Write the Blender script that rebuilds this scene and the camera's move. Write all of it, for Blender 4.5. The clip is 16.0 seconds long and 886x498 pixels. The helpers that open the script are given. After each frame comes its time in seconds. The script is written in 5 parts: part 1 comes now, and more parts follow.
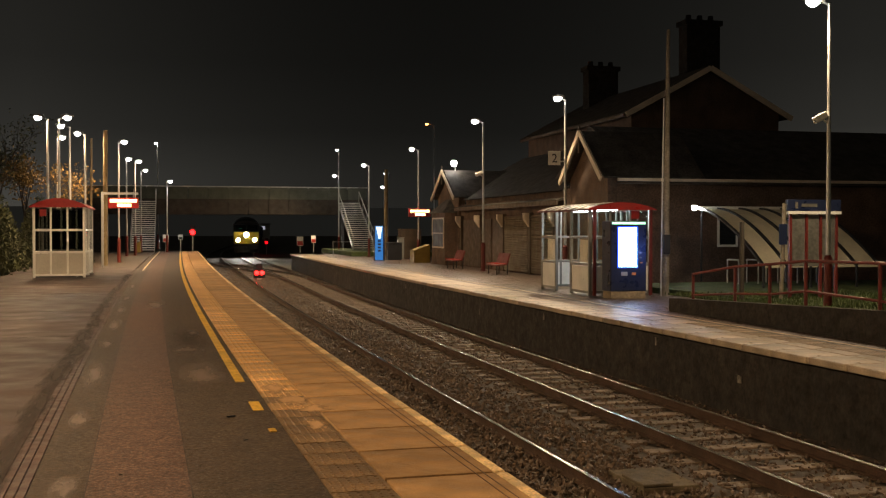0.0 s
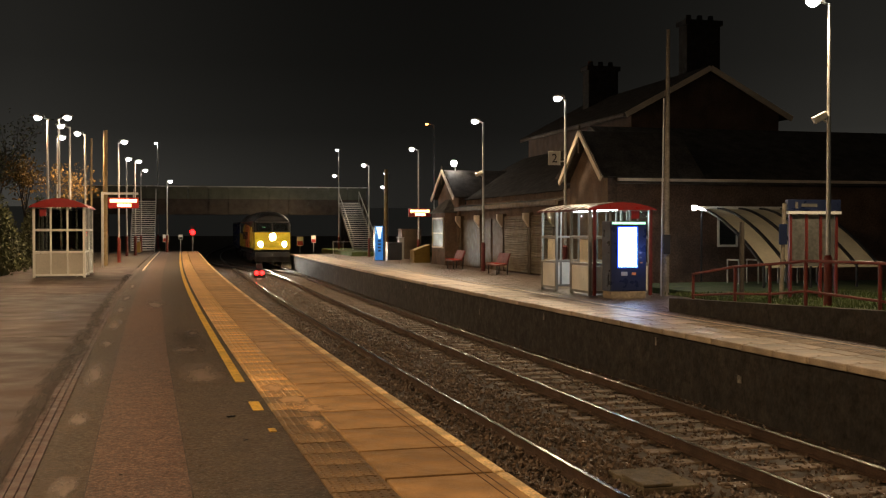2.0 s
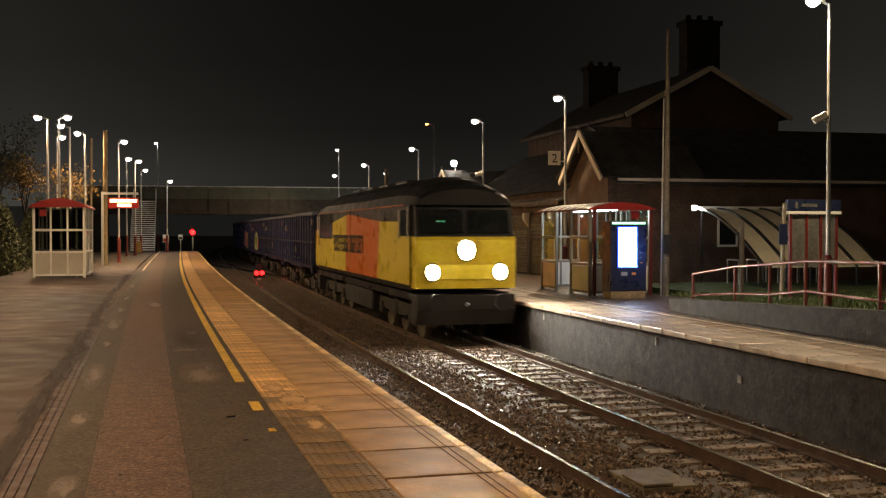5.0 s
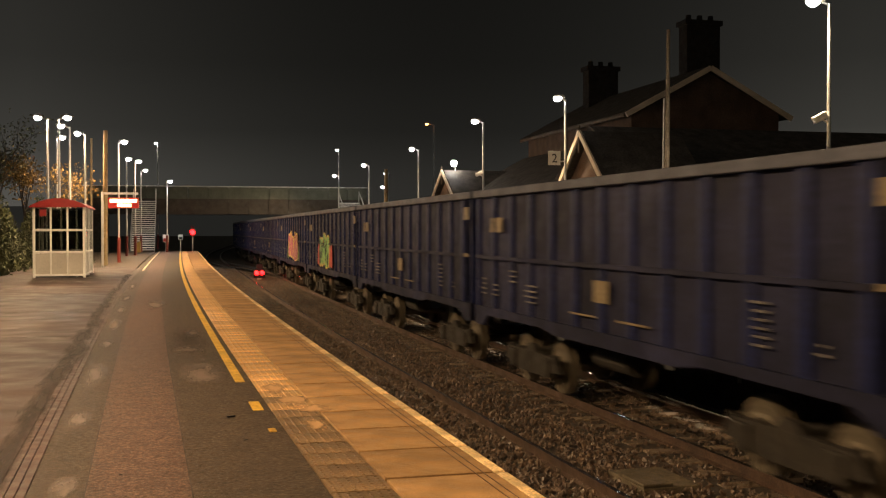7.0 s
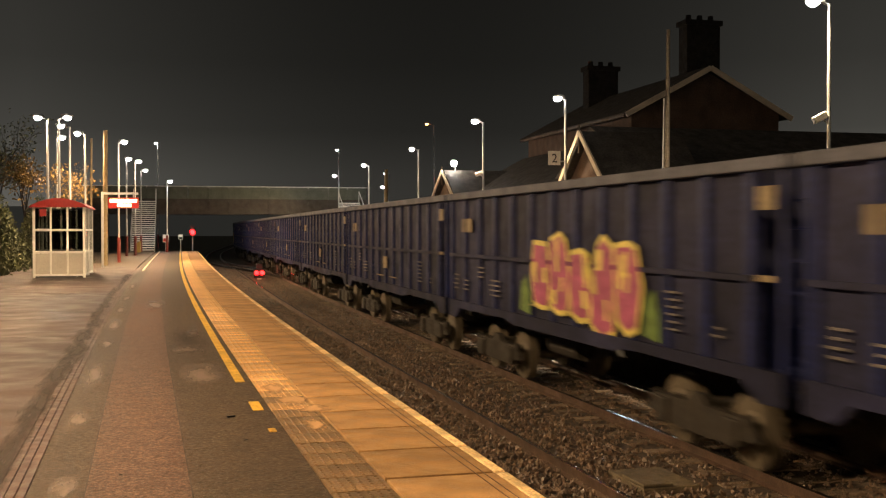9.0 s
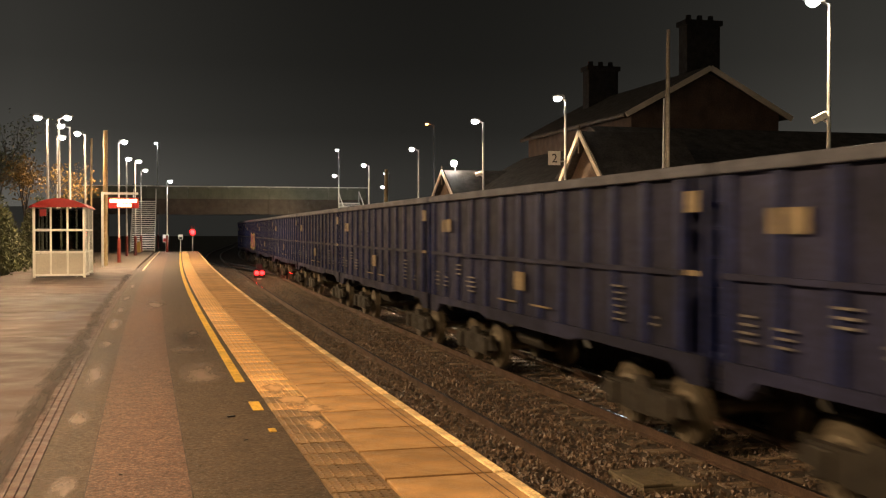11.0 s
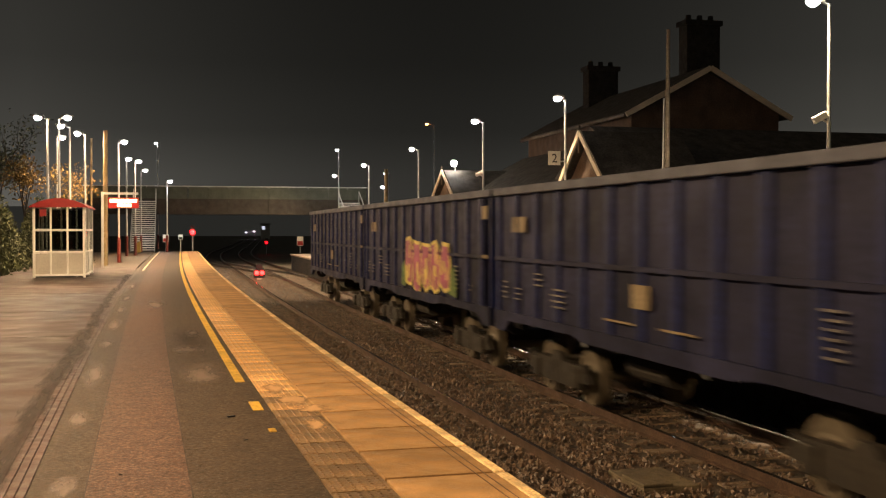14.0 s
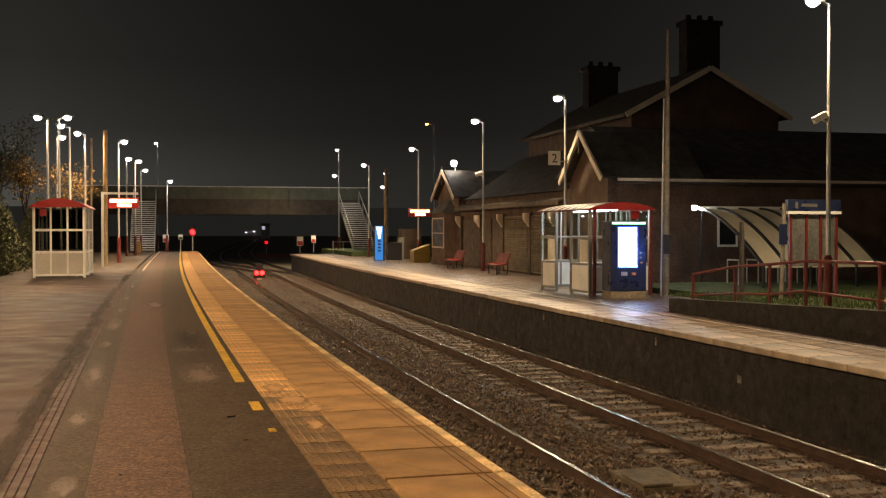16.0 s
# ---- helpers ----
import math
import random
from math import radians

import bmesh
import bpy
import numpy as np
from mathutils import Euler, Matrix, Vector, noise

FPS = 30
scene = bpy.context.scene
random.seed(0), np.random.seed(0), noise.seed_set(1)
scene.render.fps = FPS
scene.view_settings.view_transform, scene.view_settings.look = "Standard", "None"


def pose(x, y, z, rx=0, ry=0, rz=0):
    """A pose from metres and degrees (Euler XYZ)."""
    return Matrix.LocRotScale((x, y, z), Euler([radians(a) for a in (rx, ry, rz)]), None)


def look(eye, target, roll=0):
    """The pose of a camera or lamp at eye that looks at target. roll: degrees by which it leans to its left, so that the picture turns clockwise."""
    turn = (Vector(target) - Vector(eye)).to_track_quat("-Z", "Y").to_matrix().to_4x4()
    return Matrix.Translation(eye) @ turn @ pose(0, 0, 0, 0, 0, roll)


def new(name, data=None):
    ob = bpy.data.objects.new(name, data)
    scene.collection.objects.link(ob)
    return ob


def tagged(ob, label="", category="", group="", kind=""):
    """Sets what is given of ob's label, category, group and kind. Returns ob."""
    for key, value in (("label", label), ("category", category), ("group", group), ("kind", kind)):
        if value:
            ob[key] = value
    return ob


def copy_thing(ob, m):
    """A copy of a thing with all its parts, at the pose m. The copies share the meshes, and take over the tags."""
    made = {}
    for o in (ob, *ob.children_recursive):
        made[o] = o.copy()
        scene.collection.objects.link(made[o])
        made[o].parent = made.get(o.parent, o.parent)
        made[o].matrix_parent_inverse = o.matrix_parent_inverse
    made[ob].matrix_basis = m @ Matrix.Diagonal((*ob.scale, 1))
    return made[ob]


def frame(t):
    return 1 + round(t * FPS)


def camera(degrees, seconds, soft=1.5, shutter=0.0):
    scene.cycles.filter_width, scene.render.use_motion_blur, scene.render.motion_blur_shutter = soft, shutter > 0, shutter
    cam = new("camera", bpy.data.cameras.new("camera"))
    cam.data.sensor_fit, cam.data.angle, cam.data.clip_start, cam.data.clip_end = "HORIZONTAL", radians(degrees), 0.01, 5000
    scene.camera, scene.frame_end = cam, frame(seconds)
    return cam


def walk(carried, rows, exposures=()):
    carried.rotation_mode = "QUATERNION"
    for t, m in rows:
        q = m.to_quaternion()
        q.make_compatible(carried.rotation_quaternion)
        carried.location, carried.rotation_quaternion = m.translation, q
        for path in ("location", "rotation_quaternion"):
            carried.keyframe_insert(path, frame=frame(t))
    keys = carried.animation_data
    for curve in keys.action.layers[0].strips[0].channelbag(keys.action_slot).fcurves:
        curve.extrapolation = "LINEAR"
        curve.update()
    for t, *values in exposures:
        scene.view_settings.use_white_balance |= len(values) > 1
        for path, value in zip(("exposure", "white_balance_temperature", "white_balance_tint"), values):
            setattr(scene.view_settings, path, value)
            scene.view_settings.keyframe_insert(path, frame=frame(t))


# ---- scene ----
cam = camera(44.27, 16.0, soft=1.2, shutter=0.5)
EYE = pose(0, 0, 1.70, 90 - 0.99, 0, 0)
walk(cam, [(0.0, EYE), (16.0, EYE)], exposures=[(0.0, 0.1), (2.0, 0.02), (4.2, -0.15), (6.4, 0.6), (7.2, 0.85), (8.2, 1.16), (15.0, 1.14), (15.5, 0.88), (16.0, 0.5)])

# ---- world and light ----
world = bpy.data.worlds.new("night_sky")
scene.world = world
world.use_nodes = True
# night sky: lamplit mist low down, dark overhead
wt = world.node_tree
w_co = wt.nodes.new("ShaderNodeTexCoord")
w_xyz = wt.nodes.new("ShaderNodeSeparateXYZ")
w_ramp = wt.nodes.new("ShaderNodeValToRGB")
wt.links.new(w_co.outputs["Generated"], w_xyz.inputs[0])
wt.links.new(w_xyz.outputs["Z"], w_ramp.inputs["Fac"])
w_stops = ((0.0, 1.0), (0.05, 0.80), (0.09, 0.46), (0.15, 0.30), (0.26, 0.22), (1.0, 0.22))
for k, (p, v) in enumerate(w_stops):
    e = w_ramp.color_ramp.elements[k] if k < 2 else w_ramp.color_ramp.elements.new(p)
    e.position, e.color = p, (v, v * 0.95, v * 0.82, 1)
# the mist is brighter over the lamps to either side of the line
w_sq, w_gain, w_mul = (wt.nodes.new("ShaderNodeMath") for _ in range(3))
w_sq.operation, w_gain.operation, w_mul.operation = "POWER", "MULTIPLY", "MULTIPLY_ADD"
w_abs = wt.nodes.new("ShaderNodeMath")
w_abs.operation = "ABSOLUTE"
wt.links.new(w_xyz.outputs["X"], w_abs.inputs[0])
wt.links.new(w_abs.outputs[0], w_sq.inputs[0])
w_sq.inputs[1].default_value = 2.0
wt.links.new(w_sq.outputs[0], w_gain.inputs[0])
w_gain.inputs[1].default_value, w_gain.use_clamp = 8.0, True
wt.links.new(w_gain.outputs[0], w_mul.inputs[0])
w_mul.inputs[1].default_value, w_mul.inputs[2].default_value = 1.45, 0.72
w_tint = wt.nodes.new("ShaderNodeVectorMath")
w_tint.operation = "SCALE"
wt.links.new(w_ramp.outputs["Color"], w_tint.inputs[0])
wt.links.new(w_mul.outputs[0], w_tint.inputs["Scale"])
wt.links.new(w_tint.outputs[0], wt.nodes["Background"].inputs[0])
wt.nodes["Background"].inputs[1].default_value = 0.024

LAMP = (1.0, 0.67, 0.36)
WARM_WHITE = (1.0, 0.75, 0.47)
COOL = (0.86, 0.95, 1.0)
RAIL_Z, FAR_Z = -1.18, -0.17


def glow_lamp(name, place, power, colour=LAMP, radius=0.12):
    data = bpy.data.lights.new(name, "POINT")
    data.energy, data.color, data.shadow_soft_size = power, colour, radius
    ob = new(name, data)
    ob.location = place
    return ob


def down_lamp(name, place, aim, power, colour=LAMP, cone=168.0):
    """The light of a lantern: a wide downward cone with a soft edge, tipped towards aim."""
    data = bpy.data.lights.new(name, "SPOT")
    data.energy, data.color, data.shadow_soft_size = power, colour, 0.1
    data.spot_size, data.spot_blend = radians(cone), 1.0
    ob = new(name, data)
    ob.matrix_basis = look(place, aim)
    return ob


# ---- the line of the railway: foot y along the first rail, offset d to its right ----
A = (5.25256, -0.28119, 3.30302, 1.78046, -2.3612)
NEAR_EDGE, FAR_EDGE, FAR_TRACK, NEAR_TRACK = -2.576, 4.39, 2.84, -0.7525


def slope(y):
    if y < 0:
        return A[1]
    u = min(y, 93.0) / 100
    s = A[1] + (2 * A[2] * u + 3 * A[3] * u ** 2 + 4 * A[4] * u ** 3) / 100
    if y > 93:
        s += 0.09 * min((y - 93) / 57, 1.0)
    return s


Y0, DY = -260.0, 0.25
TAB_Y = np.arange(Y0, 420, DY)
TAB_SL = np.array([slope(v) for v in TAB_Y])
TAB_X = np.concatenate([[0], np.cumsum((TAB_SL[1:] + TAB_SL[:-1]) / 2 * DY)])
TAB_X += A[0] - np.interp(0.0, TAB_Y, TAB_X)
TAB_S = np.concatenate([[0], np.cumsum(np.hypot(np.diff(TAB_X), DY))])
TAB_S -= np.interp(4.0, TAB_Y, TAB_S)


def on(y, d, z=0.0):
    """The place at offset d beside the foot y."""
    x, s = float(np.interp(y, TAB_Y, TAB_X)), slope(y)
    n = math.hypot(1, s)
    return Vector((x + d / n, y - d * s / n, z))


def turn(y):
    """Degrees about z that turn +y along the line at y."""
    return math.degrees(math.atan(-slope(y)))


def at(y, d, z=0.0, extra=0.0):
    p = on(y, d, z)
    return pose(p.x, p.y, p.z, 0, 0, turn(y) + extra)


# ---- materials ----
def material(name, base, rough=0.7, metal=0.0, fine=40.0, coarse=2.0, vary=0.25, bump=0.3, island=0.0, stain=0.0, emit=0.0, spec=0.5):
    m = bpy.data.materials.new(name)
    m.use_nodes = True
    t = m.node_tree
    b = t.nodes["Principled BSDF"]
    b.inputs["Roughness"].default_value = rough
    b.inputs["Metallic"].default_value = metal
    b.inputs["Specular IOR Level"].default_value = spec
    co = t.nodes.new("ShaderNodeTexCoord")

    def noise_at(scale, detail):
        n = t.nodes.new("ShaderNodeTexNoise")
        n.inputs["Scale"].default_value, n.inputs["Detail"].default_value = scale, detail
        t.links.new(co.outputs["Object"], n.inputs["Vector"])
        return n.outputs["Fac"]

    def scaled(sock, lo, hi):
        r = t.nodes.new("ShaderNodeMapRange")
        r.inputs["From Min"].default_value, r.inputs["From Max"].default_value = 0.3, 0.7
        r.inputs["To Min"].default_value, r.inputs["To Max"].default_value = lo, hi
        t.links.new(sock, r.inputs["Value"])
        return r.outputs["Result"]

    def times(a, c):
        k = t.nodes.new("ShaderNodeMath")
        k.operation = "MULTIPLY"
        t.links.new(a, k.inputs[0])
        t.links.new(c, k.inputs[1])
        return k.outputs[0]

    f1 = noise_at(fine, 3)
    tone = times(scaled(f1, 1 - vary, 1 + vary), scaled(noise_at(coarse, 4), 1 - vary, 1 + vary))
    if stain:
        tone = times(tone, scaled(noise_at(coarse * 0.23, 5), 1 - stain, 1 + stain * 0.5))
    if island:
        info = t.nodes.new("ShaderNodeObjectInfo")
        r = t.nodes.new("ShaderNodeMapRange")
        r.inputs["To Min"].default_value, r.inputs["To Max"].default_value = 1 - island, 1 + island
        t.links.new(info.outputs["Random"], r.inputs["Value"])
        tone = times(tone, r.outputs["Result"])
    mix = t.nodes.new("ShaderNodeVectorMath")
    mix.operation = "SCALE"
    mix.inputs[0].default_value = base
    t.links.new(tone, mix.inputs["Scale"])
    t.links.new(mix.outputs[0], b.inputs["Base Color"])
    t.links.new(scaled(noise_at(coarse * 1.7, 4), max(0.05, rough - 0.15), min(1, rough + 0.15)), b.inputs["Roughness"])
    if bump:
        bp = t.nodes.new("ShaderNodeBump")
        bp.inputs["Strength"].default_value, bp.inputs["Distance"].default_value = bump, 0.01
        t.links.new(f1, bp.inputs["Height"])
        t.links.new(bp.outputs["Normal"], b.inputs["Normal"])
    if emit:
        b.inputs["Emission Color"].default_value = (*base, 1)
        b.inputs["Emission Strength"].default_value = emit
    return m


def smooth_metal(name, base, rough):
    """Wheel-polished steel, with faint streaks along its length only."""
    m = bpy.data.materials.new(name)
    m.use_nodes = True
    b = m.node_tree.nodes["Principled BSDF"]
    b.inputs["Base Color"].default_value = (*base, 1)
    b.inputs["Metallic"].default_value = 1.0
    b.inputs["Roughness"].default_value = rough
    return m


def worn_film(name, base, rough, grain=5.0, edge=0.55, cover=0.85):
    """A ragged film of wear on a unit disc: thick in the middle, broken up towards the rim."""
    m = bpy.data.materials.new(name)
    m.use_nodes = True
    t = m.node_tree
    b = t.nodes["Principled BSDF"]
    b.inputs["Base Color"].default_value = (*base, 1)
    b.inputs["Roughness"].default_value = rough
    co, info = t.nodes.new("ShaderNodeTexCoord"), t.nodes.new("ShaderNodeObjectInfo")
    ln = t.nodes.new("ShaderNodeVectorMath")
    ln.operation = "LENGTH"
    t.links.new(co.outputs["Object"], ln.inputs[0])
    shift = t.nodes.new("ShaderNodeVectorMath")
    shift.operation = "ADD"
    t.links.new(info.outputs["Location"], shift.inputs[1])
    t.links.new(co.outputs["Object"], shift.inputs[0])
    total = None
    for scale, weight in ((grain * 0.45, 1.25), (grain * 2.5, 0.5)):
        n = t.nodes.new("ShaderNodeTexNoise")
        n.inputs["Scale"].default_value, n.inputs["Detail"].default_value = scale, 6
        t.links.new(shift.outputs[0], n.inputs["Vector"])
        k = t.nodes.new("ShaderNodeMath")
        k.operation = "MULTIPLY_ADD"
        k.inputs[1].default_value, k.inputs[2].default_value = weight, -weight / 2
        t.links.new(n.outputs["Fac"], k.inputs[0])
        if total is None:
            total = k.outputs[0]
        else:
            a = t.nodes.new("ShaderNodeMath")
            t.links.new(total, a.inputs[0])
            t.links.new(k.outputs[0], a.inputs[1])
            total = a.outputs[0]
    gap = t.nodes.new("ShaderNodeMath")
    gap.operation = "SUBTRACT"
    t.links.new(total, gap.inputs[0])
    t.links.new(ln.outputs["Value"], gap.inputs[1])
    r = t.nodes.new("ShaderNodeMapRange")
    r.inputs["From Min"].default_value, r.inputs["From Max"].default_value = -0.9, -0.9 + edge
    r.inputs["To Min"].default_value, r.inputs["To Max"].default_value = 0.0, cover
    t.links.new(gap.outputs[0], r.inputs["Value"])
    t.links.new(r.outputs["Result"], b.inputs["Alpha"])
    return m


def glowing(name, colour, strength, base=(0.3, 0.3, 0.3)):
    m = bpy.data.materials.new(name)
    m.use_nodes = True
    b = m.node_tree.nodes["Principled BSDF"]
    b.inputs["Base Color"].default_value = (*base, 1)
    b.inputs["Emission Color"].default_value = (*colour, 1)
    b.inputs["Emission Strength"].default_value = strength
    return m


def glass(name, tint, rough=0.03):
    m = bpy.data.materials.new(name)
    m.use_nodes = True
    b = m.node_tree.nodes["Principled BSDF"]
    b.inputs["Base Color"].default_value = (*tint, 1)
    b.inputs["Roughness"].default_value = rough
    b.inputs["Transmission Weight"].default_value = 1.0
    b.inputs["IOR"].default_value = 1.1
    return m


M = {}
M["asphalt"] = material("asphalt", (0.062, 0.042, 0.026), 0.6, fine=75, coarse=18, vary=0.5, bump=0.6, stain=0.35, spec=0.22)
M["asphalt_red"] = material("reddish_asphalt", (0.108, 0.062, 0.043), 0.6, fine=75, coarse=24, vary=0.6, bump=0.8, stain=0.35, spec=0.22)
M["concrete"] = material("worn_concrete", (0.078, 0.053, 0.045), 0.62, fine=45, coarse=0.9, vary=0.28, bump=0.2, stain=0.5, spec=0.15)
M["grime"] = material("grimy_stain", (0.042, 0.031, 0.024), 0.65, fine=130, coarse=1.5, vary=0.15, bump=0.12, stain=0.3, spec=0.25)
M["far_slab"] = material("pale_far_slab", (0.36, 0.28, 0.2), 0.38, fine=60, coarse=2.2, vary=0.32, bump=0.35, island=0.28, stain=0.4)
M["wet_asphalt"] = material("wet_reddish_asphalt", (0.085, 0.058, 0.044), 0.33, fine=90, coarse=9, vary=0.4, bump=0.5, stain=0.4)
M["tactile_dirty"] = material("dirty_tactile", (0.17, 0.105, 0.05), 0.5, fine=60, coarse=3, vary=0.45, bump=0.4, island=0.25, stain=0.4)
M["slab"] = material("buff_slab", (0.36, 0.21, 0.09), 0.6, fine=90, coarse=3.5, vary=0.25, bump=0.5, island=0.18, stain=0.35, spec=0.3)
M["tactile"] = material("buff_tactile", (0.56, 0.33, 0.13), 0.46, fine=50, coarse=2.2, vary=0.3, bump=0.25, island=0.3, stain=0.45)
M["white_line"] = material("white_line", (0.6, 0.47, 0.3), 0.55, fine=30, coarse=4, vary=0.25, bump=0.2, stain=0.3)
M["nosing"] = material("pale_nosing", (0.62, 0.44, 0.22), 0.5, fine=40, coarse=5, vary=0.35, bump=0.4, island=0.35, stain=0.4)
M["pole_paint"] = material("brown_grey_pole", (0.2, 0.17, 0.125), 0.55, 0.2, fine=20, coarse=3, vary=0.25)
M["yellow_line"] = material("yellow_line", (0.55, 0.33, 0.03), 0.55, fine=30, coarse=5, vary=0.3, bump=0.2, stain=0.2)
M["channel"] = material("drain_iron", (0.06, 0.029, 0.02), 0.6, 0.0, fine=60, coarse=5, vary=0.4)
M["brick_dark"] = material("sooty_brick", (0.022, 0.017, 0.013), 0.85, fine=14, coarse=3.0, vary=0.5, bump=0.8, stain=0.4)
M["brick"] = material("sooty_red_brick", (0.1, 0.062, 0.041), 0.85, fine=18, coarse=1.2, vary=0.35, bump=0.5, island=0.15)
M["ballast"] = material("ballast", (0.05, 0.036, 0.025), 0.75, fine=20, coarse=1.5, vary=0.45, bump=0.8)
M["stone"] = material("ballast_stone", (0.1, 0.066, 0.043), 0.5, fine=9, coarse=3, vary=0.55, bump=0.3)
M["soil"] = material("soil", (0.1, 0.084, 0.055), 0.9, fine=8, coarse=0.6, vary=0.4)
M["grass"] = material("grass", (0.045, 0.066, 0.014), 0.85, fine=20, coarse=1.5, vary=0.4)
M["sleeper"] = material("sleeper_wood", (0.12, 0.086, 0.058), 0.7, fine=30, coarse=4, vary=0.3, island=0.3)
M["rail_side"] = material("rail_rust", (0.07, 0.04, 0.025), 0.8, 0.3, fine=40, vary=0.3)
M["rail_top"] = smooth_metal("polished_rail", (0.5, 0.47, 0.42), 0.24)
M["galv"] = material("galvanised_steel", (0.5, 0.5, 0.48), 0.45, 0.6, fine=30, coarse=3, vary=0.12, bump=0.05)
M["white_paint"] = material("white_paint", (0.8, 0.78, 0.72), 0.4, fine=25, coarse=2, vary=0.08, bump=0.05, stain=0.12)
M["grey_frame"] = material("grey_frame", (0.24, 0.235, 0.215), 0.4, 0.2, fine=30, coarse=2, vary=0.1, bump=0.05)
M["cream_panel"] = material("cream_panel", (0.52, 0.48, 0.41), 0.45, fine=20, coarse=1.5, vary=0.08, bump=0.05, stain=0.15)
M["red_paint"] = material("red_paint", (0.34, 0.018, 0.014), 0.4, fine=25, coarse=2, vary=0.12, bump=0.05)
M["dark_red"] = material("dark_red_paint", (0.13, 0.018, 0.013), 0.45, fine=25, coarse=3, vary=0.2, bump=0.05)
M["black"] = material("black_paint", (0.012, 0.012, 0.014), 0.45, fine=25, coarse=2, vary=0.2, bump=0.1)
M["navy"] = material("navy_paint", (0.014, 0.02, 0.05), 0.35, fine=25, coarse=2, vary=0.12, bump=0.03)
M["wood_pole"] = material("weathered_pole", (0.3, 0.22, 0.11), 0.75, fine=30, coarse=3, vary=0.25)
M["timber"] = material("painted_timber", (0.085, 0.058, 0.036), 0.6, fine=20, coarse=2, vary=0.25)
M["cream_board"] = material("bargeboard", (0.68, 0.56, 0.42), 0.55, fine=20, coarse=2, vary=0.12, stain=0.2)
M["slate"] = material("roof_slate", (0.065, 0.056, 0.046), 0.8, fine=14, coarse=2, vary=0.35, island=0.2, spec=0.25)
M["shutter"] = material("roller_shutter", (0.2, 0.155, 0.1), 0.5, 0.3, fine=30, coarse=2, vary=0.15, bump=0.1)
M["sand_yellow"] = material("dull_yellow_plastic", (0.26, 0.17, 0.03), 0.5, fine=20, coarse=3, vary=0.15)
M["parapet"] = material("parapet_sheet", (0.06, 0.068, 0.05), 0.6, fine=20, coarse=1.5, vary=0.2)
M["pane"] = glass("clear_pane", (0.85, 0.9, 0.88))
# the tint puts the shelter's dark interior into the glass colour
M["dim_pane"] = glass("dim_interior_pane", (0.16, 0.17, 0.15), 0.08)
M["dark_glass"] = material("dark_glass", (0.012, 0.014, 0.015), 0.08, fine=5, coarse=1, vary=0.05, bump=0)
M["canopy_sheet"] = material("canopy_sheet", (0.72, 0.64, 0.46), 0.5, fine=20, coarse=2, vary=0.08, bump=0.05)
M["bark"] = material("bark", (0.05, 0.04, 0.03), 0.9, fine=20, coarse=3, vary=0.3)
M["leaf"] = material("autumn_leaf", (0.22, 0.13, 0.03), 0.7, fine=5, coarse=1, vary=0.5, bump=0)
M["leaf_dark"] = material("dark_leaf", (0.05, 0.055, 0.02), 0.8, fine=5, coarse=1, vary=0.5, bump=0)
M["wagon_blue"] = material("faded_navy_steel", (0.0105, 0.0165, 0.076), 0.5, fine=14, coarse=1.3, vary=0.4, bump=0.15, stain=0.55, spec=0.28)
M["wagon_grime"] = material("rusty_grimed_navy", (0.017, 0.018, 0.044), 0.6, fine=14, coarse=1.1, vary=0.45, bump=0.15, stain=0.6, spec=0.2)
M["wagon_rim"] = material("worn_grey_steel", (0.075, 0.078, 0.1), 0.6, 0.2, fine=14, coarse=1.5, vary=0.3, bump=0.2)
M["bogie"] = material("grimy_bogie", (0.024, 0.019, 0.013), 0.75, 0.2, fine=20, coarse=3, vary=0.4, bump=0.3)
M["wheel"] = material("worn_wheel", (0.14, 0.115, 0.08), 0.55, 0.5, fine=20, coarse=3, vary=0.3)
M["bright"] = material("bright_steel", (0.6, 0.58, 0.55), 0.25, 1.0, fine=20, coarse=3, vary=0.1, bump=0.05)
M["loco_yellow"] = material("loco_yellow", (0.74, 0.58, 0.045), 0.35, fine=8, coarse=0.8, vary=0.08, bump=0.04, stain=0.15)
M["loco_orange"] = material("loco_orange", (0.62, 0.15, 0.02), 0.35, fine=8, coarse=0.8, vary=0.08, bump=0.04, stain=0.15)
M["loco_black"] = material("loco_black", (0.014, 0.013, 0.013), 0.4, fine=8, coarse=0.8, vary=0.2, bump=0.05)
M["loco_grey"] = material("loco_grey", (0.016, 0.014, 0.012), 0.6, fine=8, coarse=0.8, vary=0.3, bump=0.05)
M["stencil"] = material("stencil_white", (0.15, 0.135, 0.115), 0.6, fine=20, coarse=3, vary=0.5, bump=0)
M["plate_buff"] = material("buff_plate", (0.22, 0.165, 0.09), 0.6, fine=20, coarse=3, vary=0.3, bump=0)
M["plate_orange"] = material("orange_plate", (0.5, 0.17, 0.05), 0.6, fine=20, coarse=3, vary=0.2, bump=0)
M["spray_green"] = material("spray_green", (0.22, 0.5, 0.16), 0.5, fine=9, coarse=3, vary=0.25, bump=0)
M["spray_moss"] = material("spray_moss", (0.1, 0.16, 0.03), 0.6, fine=9, coarse=3, vary=0.35, bump=0)
M["spray_red"] = material("spray_red", (0.5, 0.06, 0.04), 0.5, fine=9, coarse=3, vary=0.25, bump=0)
M["spray_yellow"] = material("spray_yellow", (0.62, 0.52, 0.13), 0.5, fine=9, coarse=3, vary=0.2, bump=0)
M["spray_pink"] = material("spray_plum", (0.33, 0.07, 0.14), 0.5, fine=9, coarse=3, vary=0.25, bump=0)
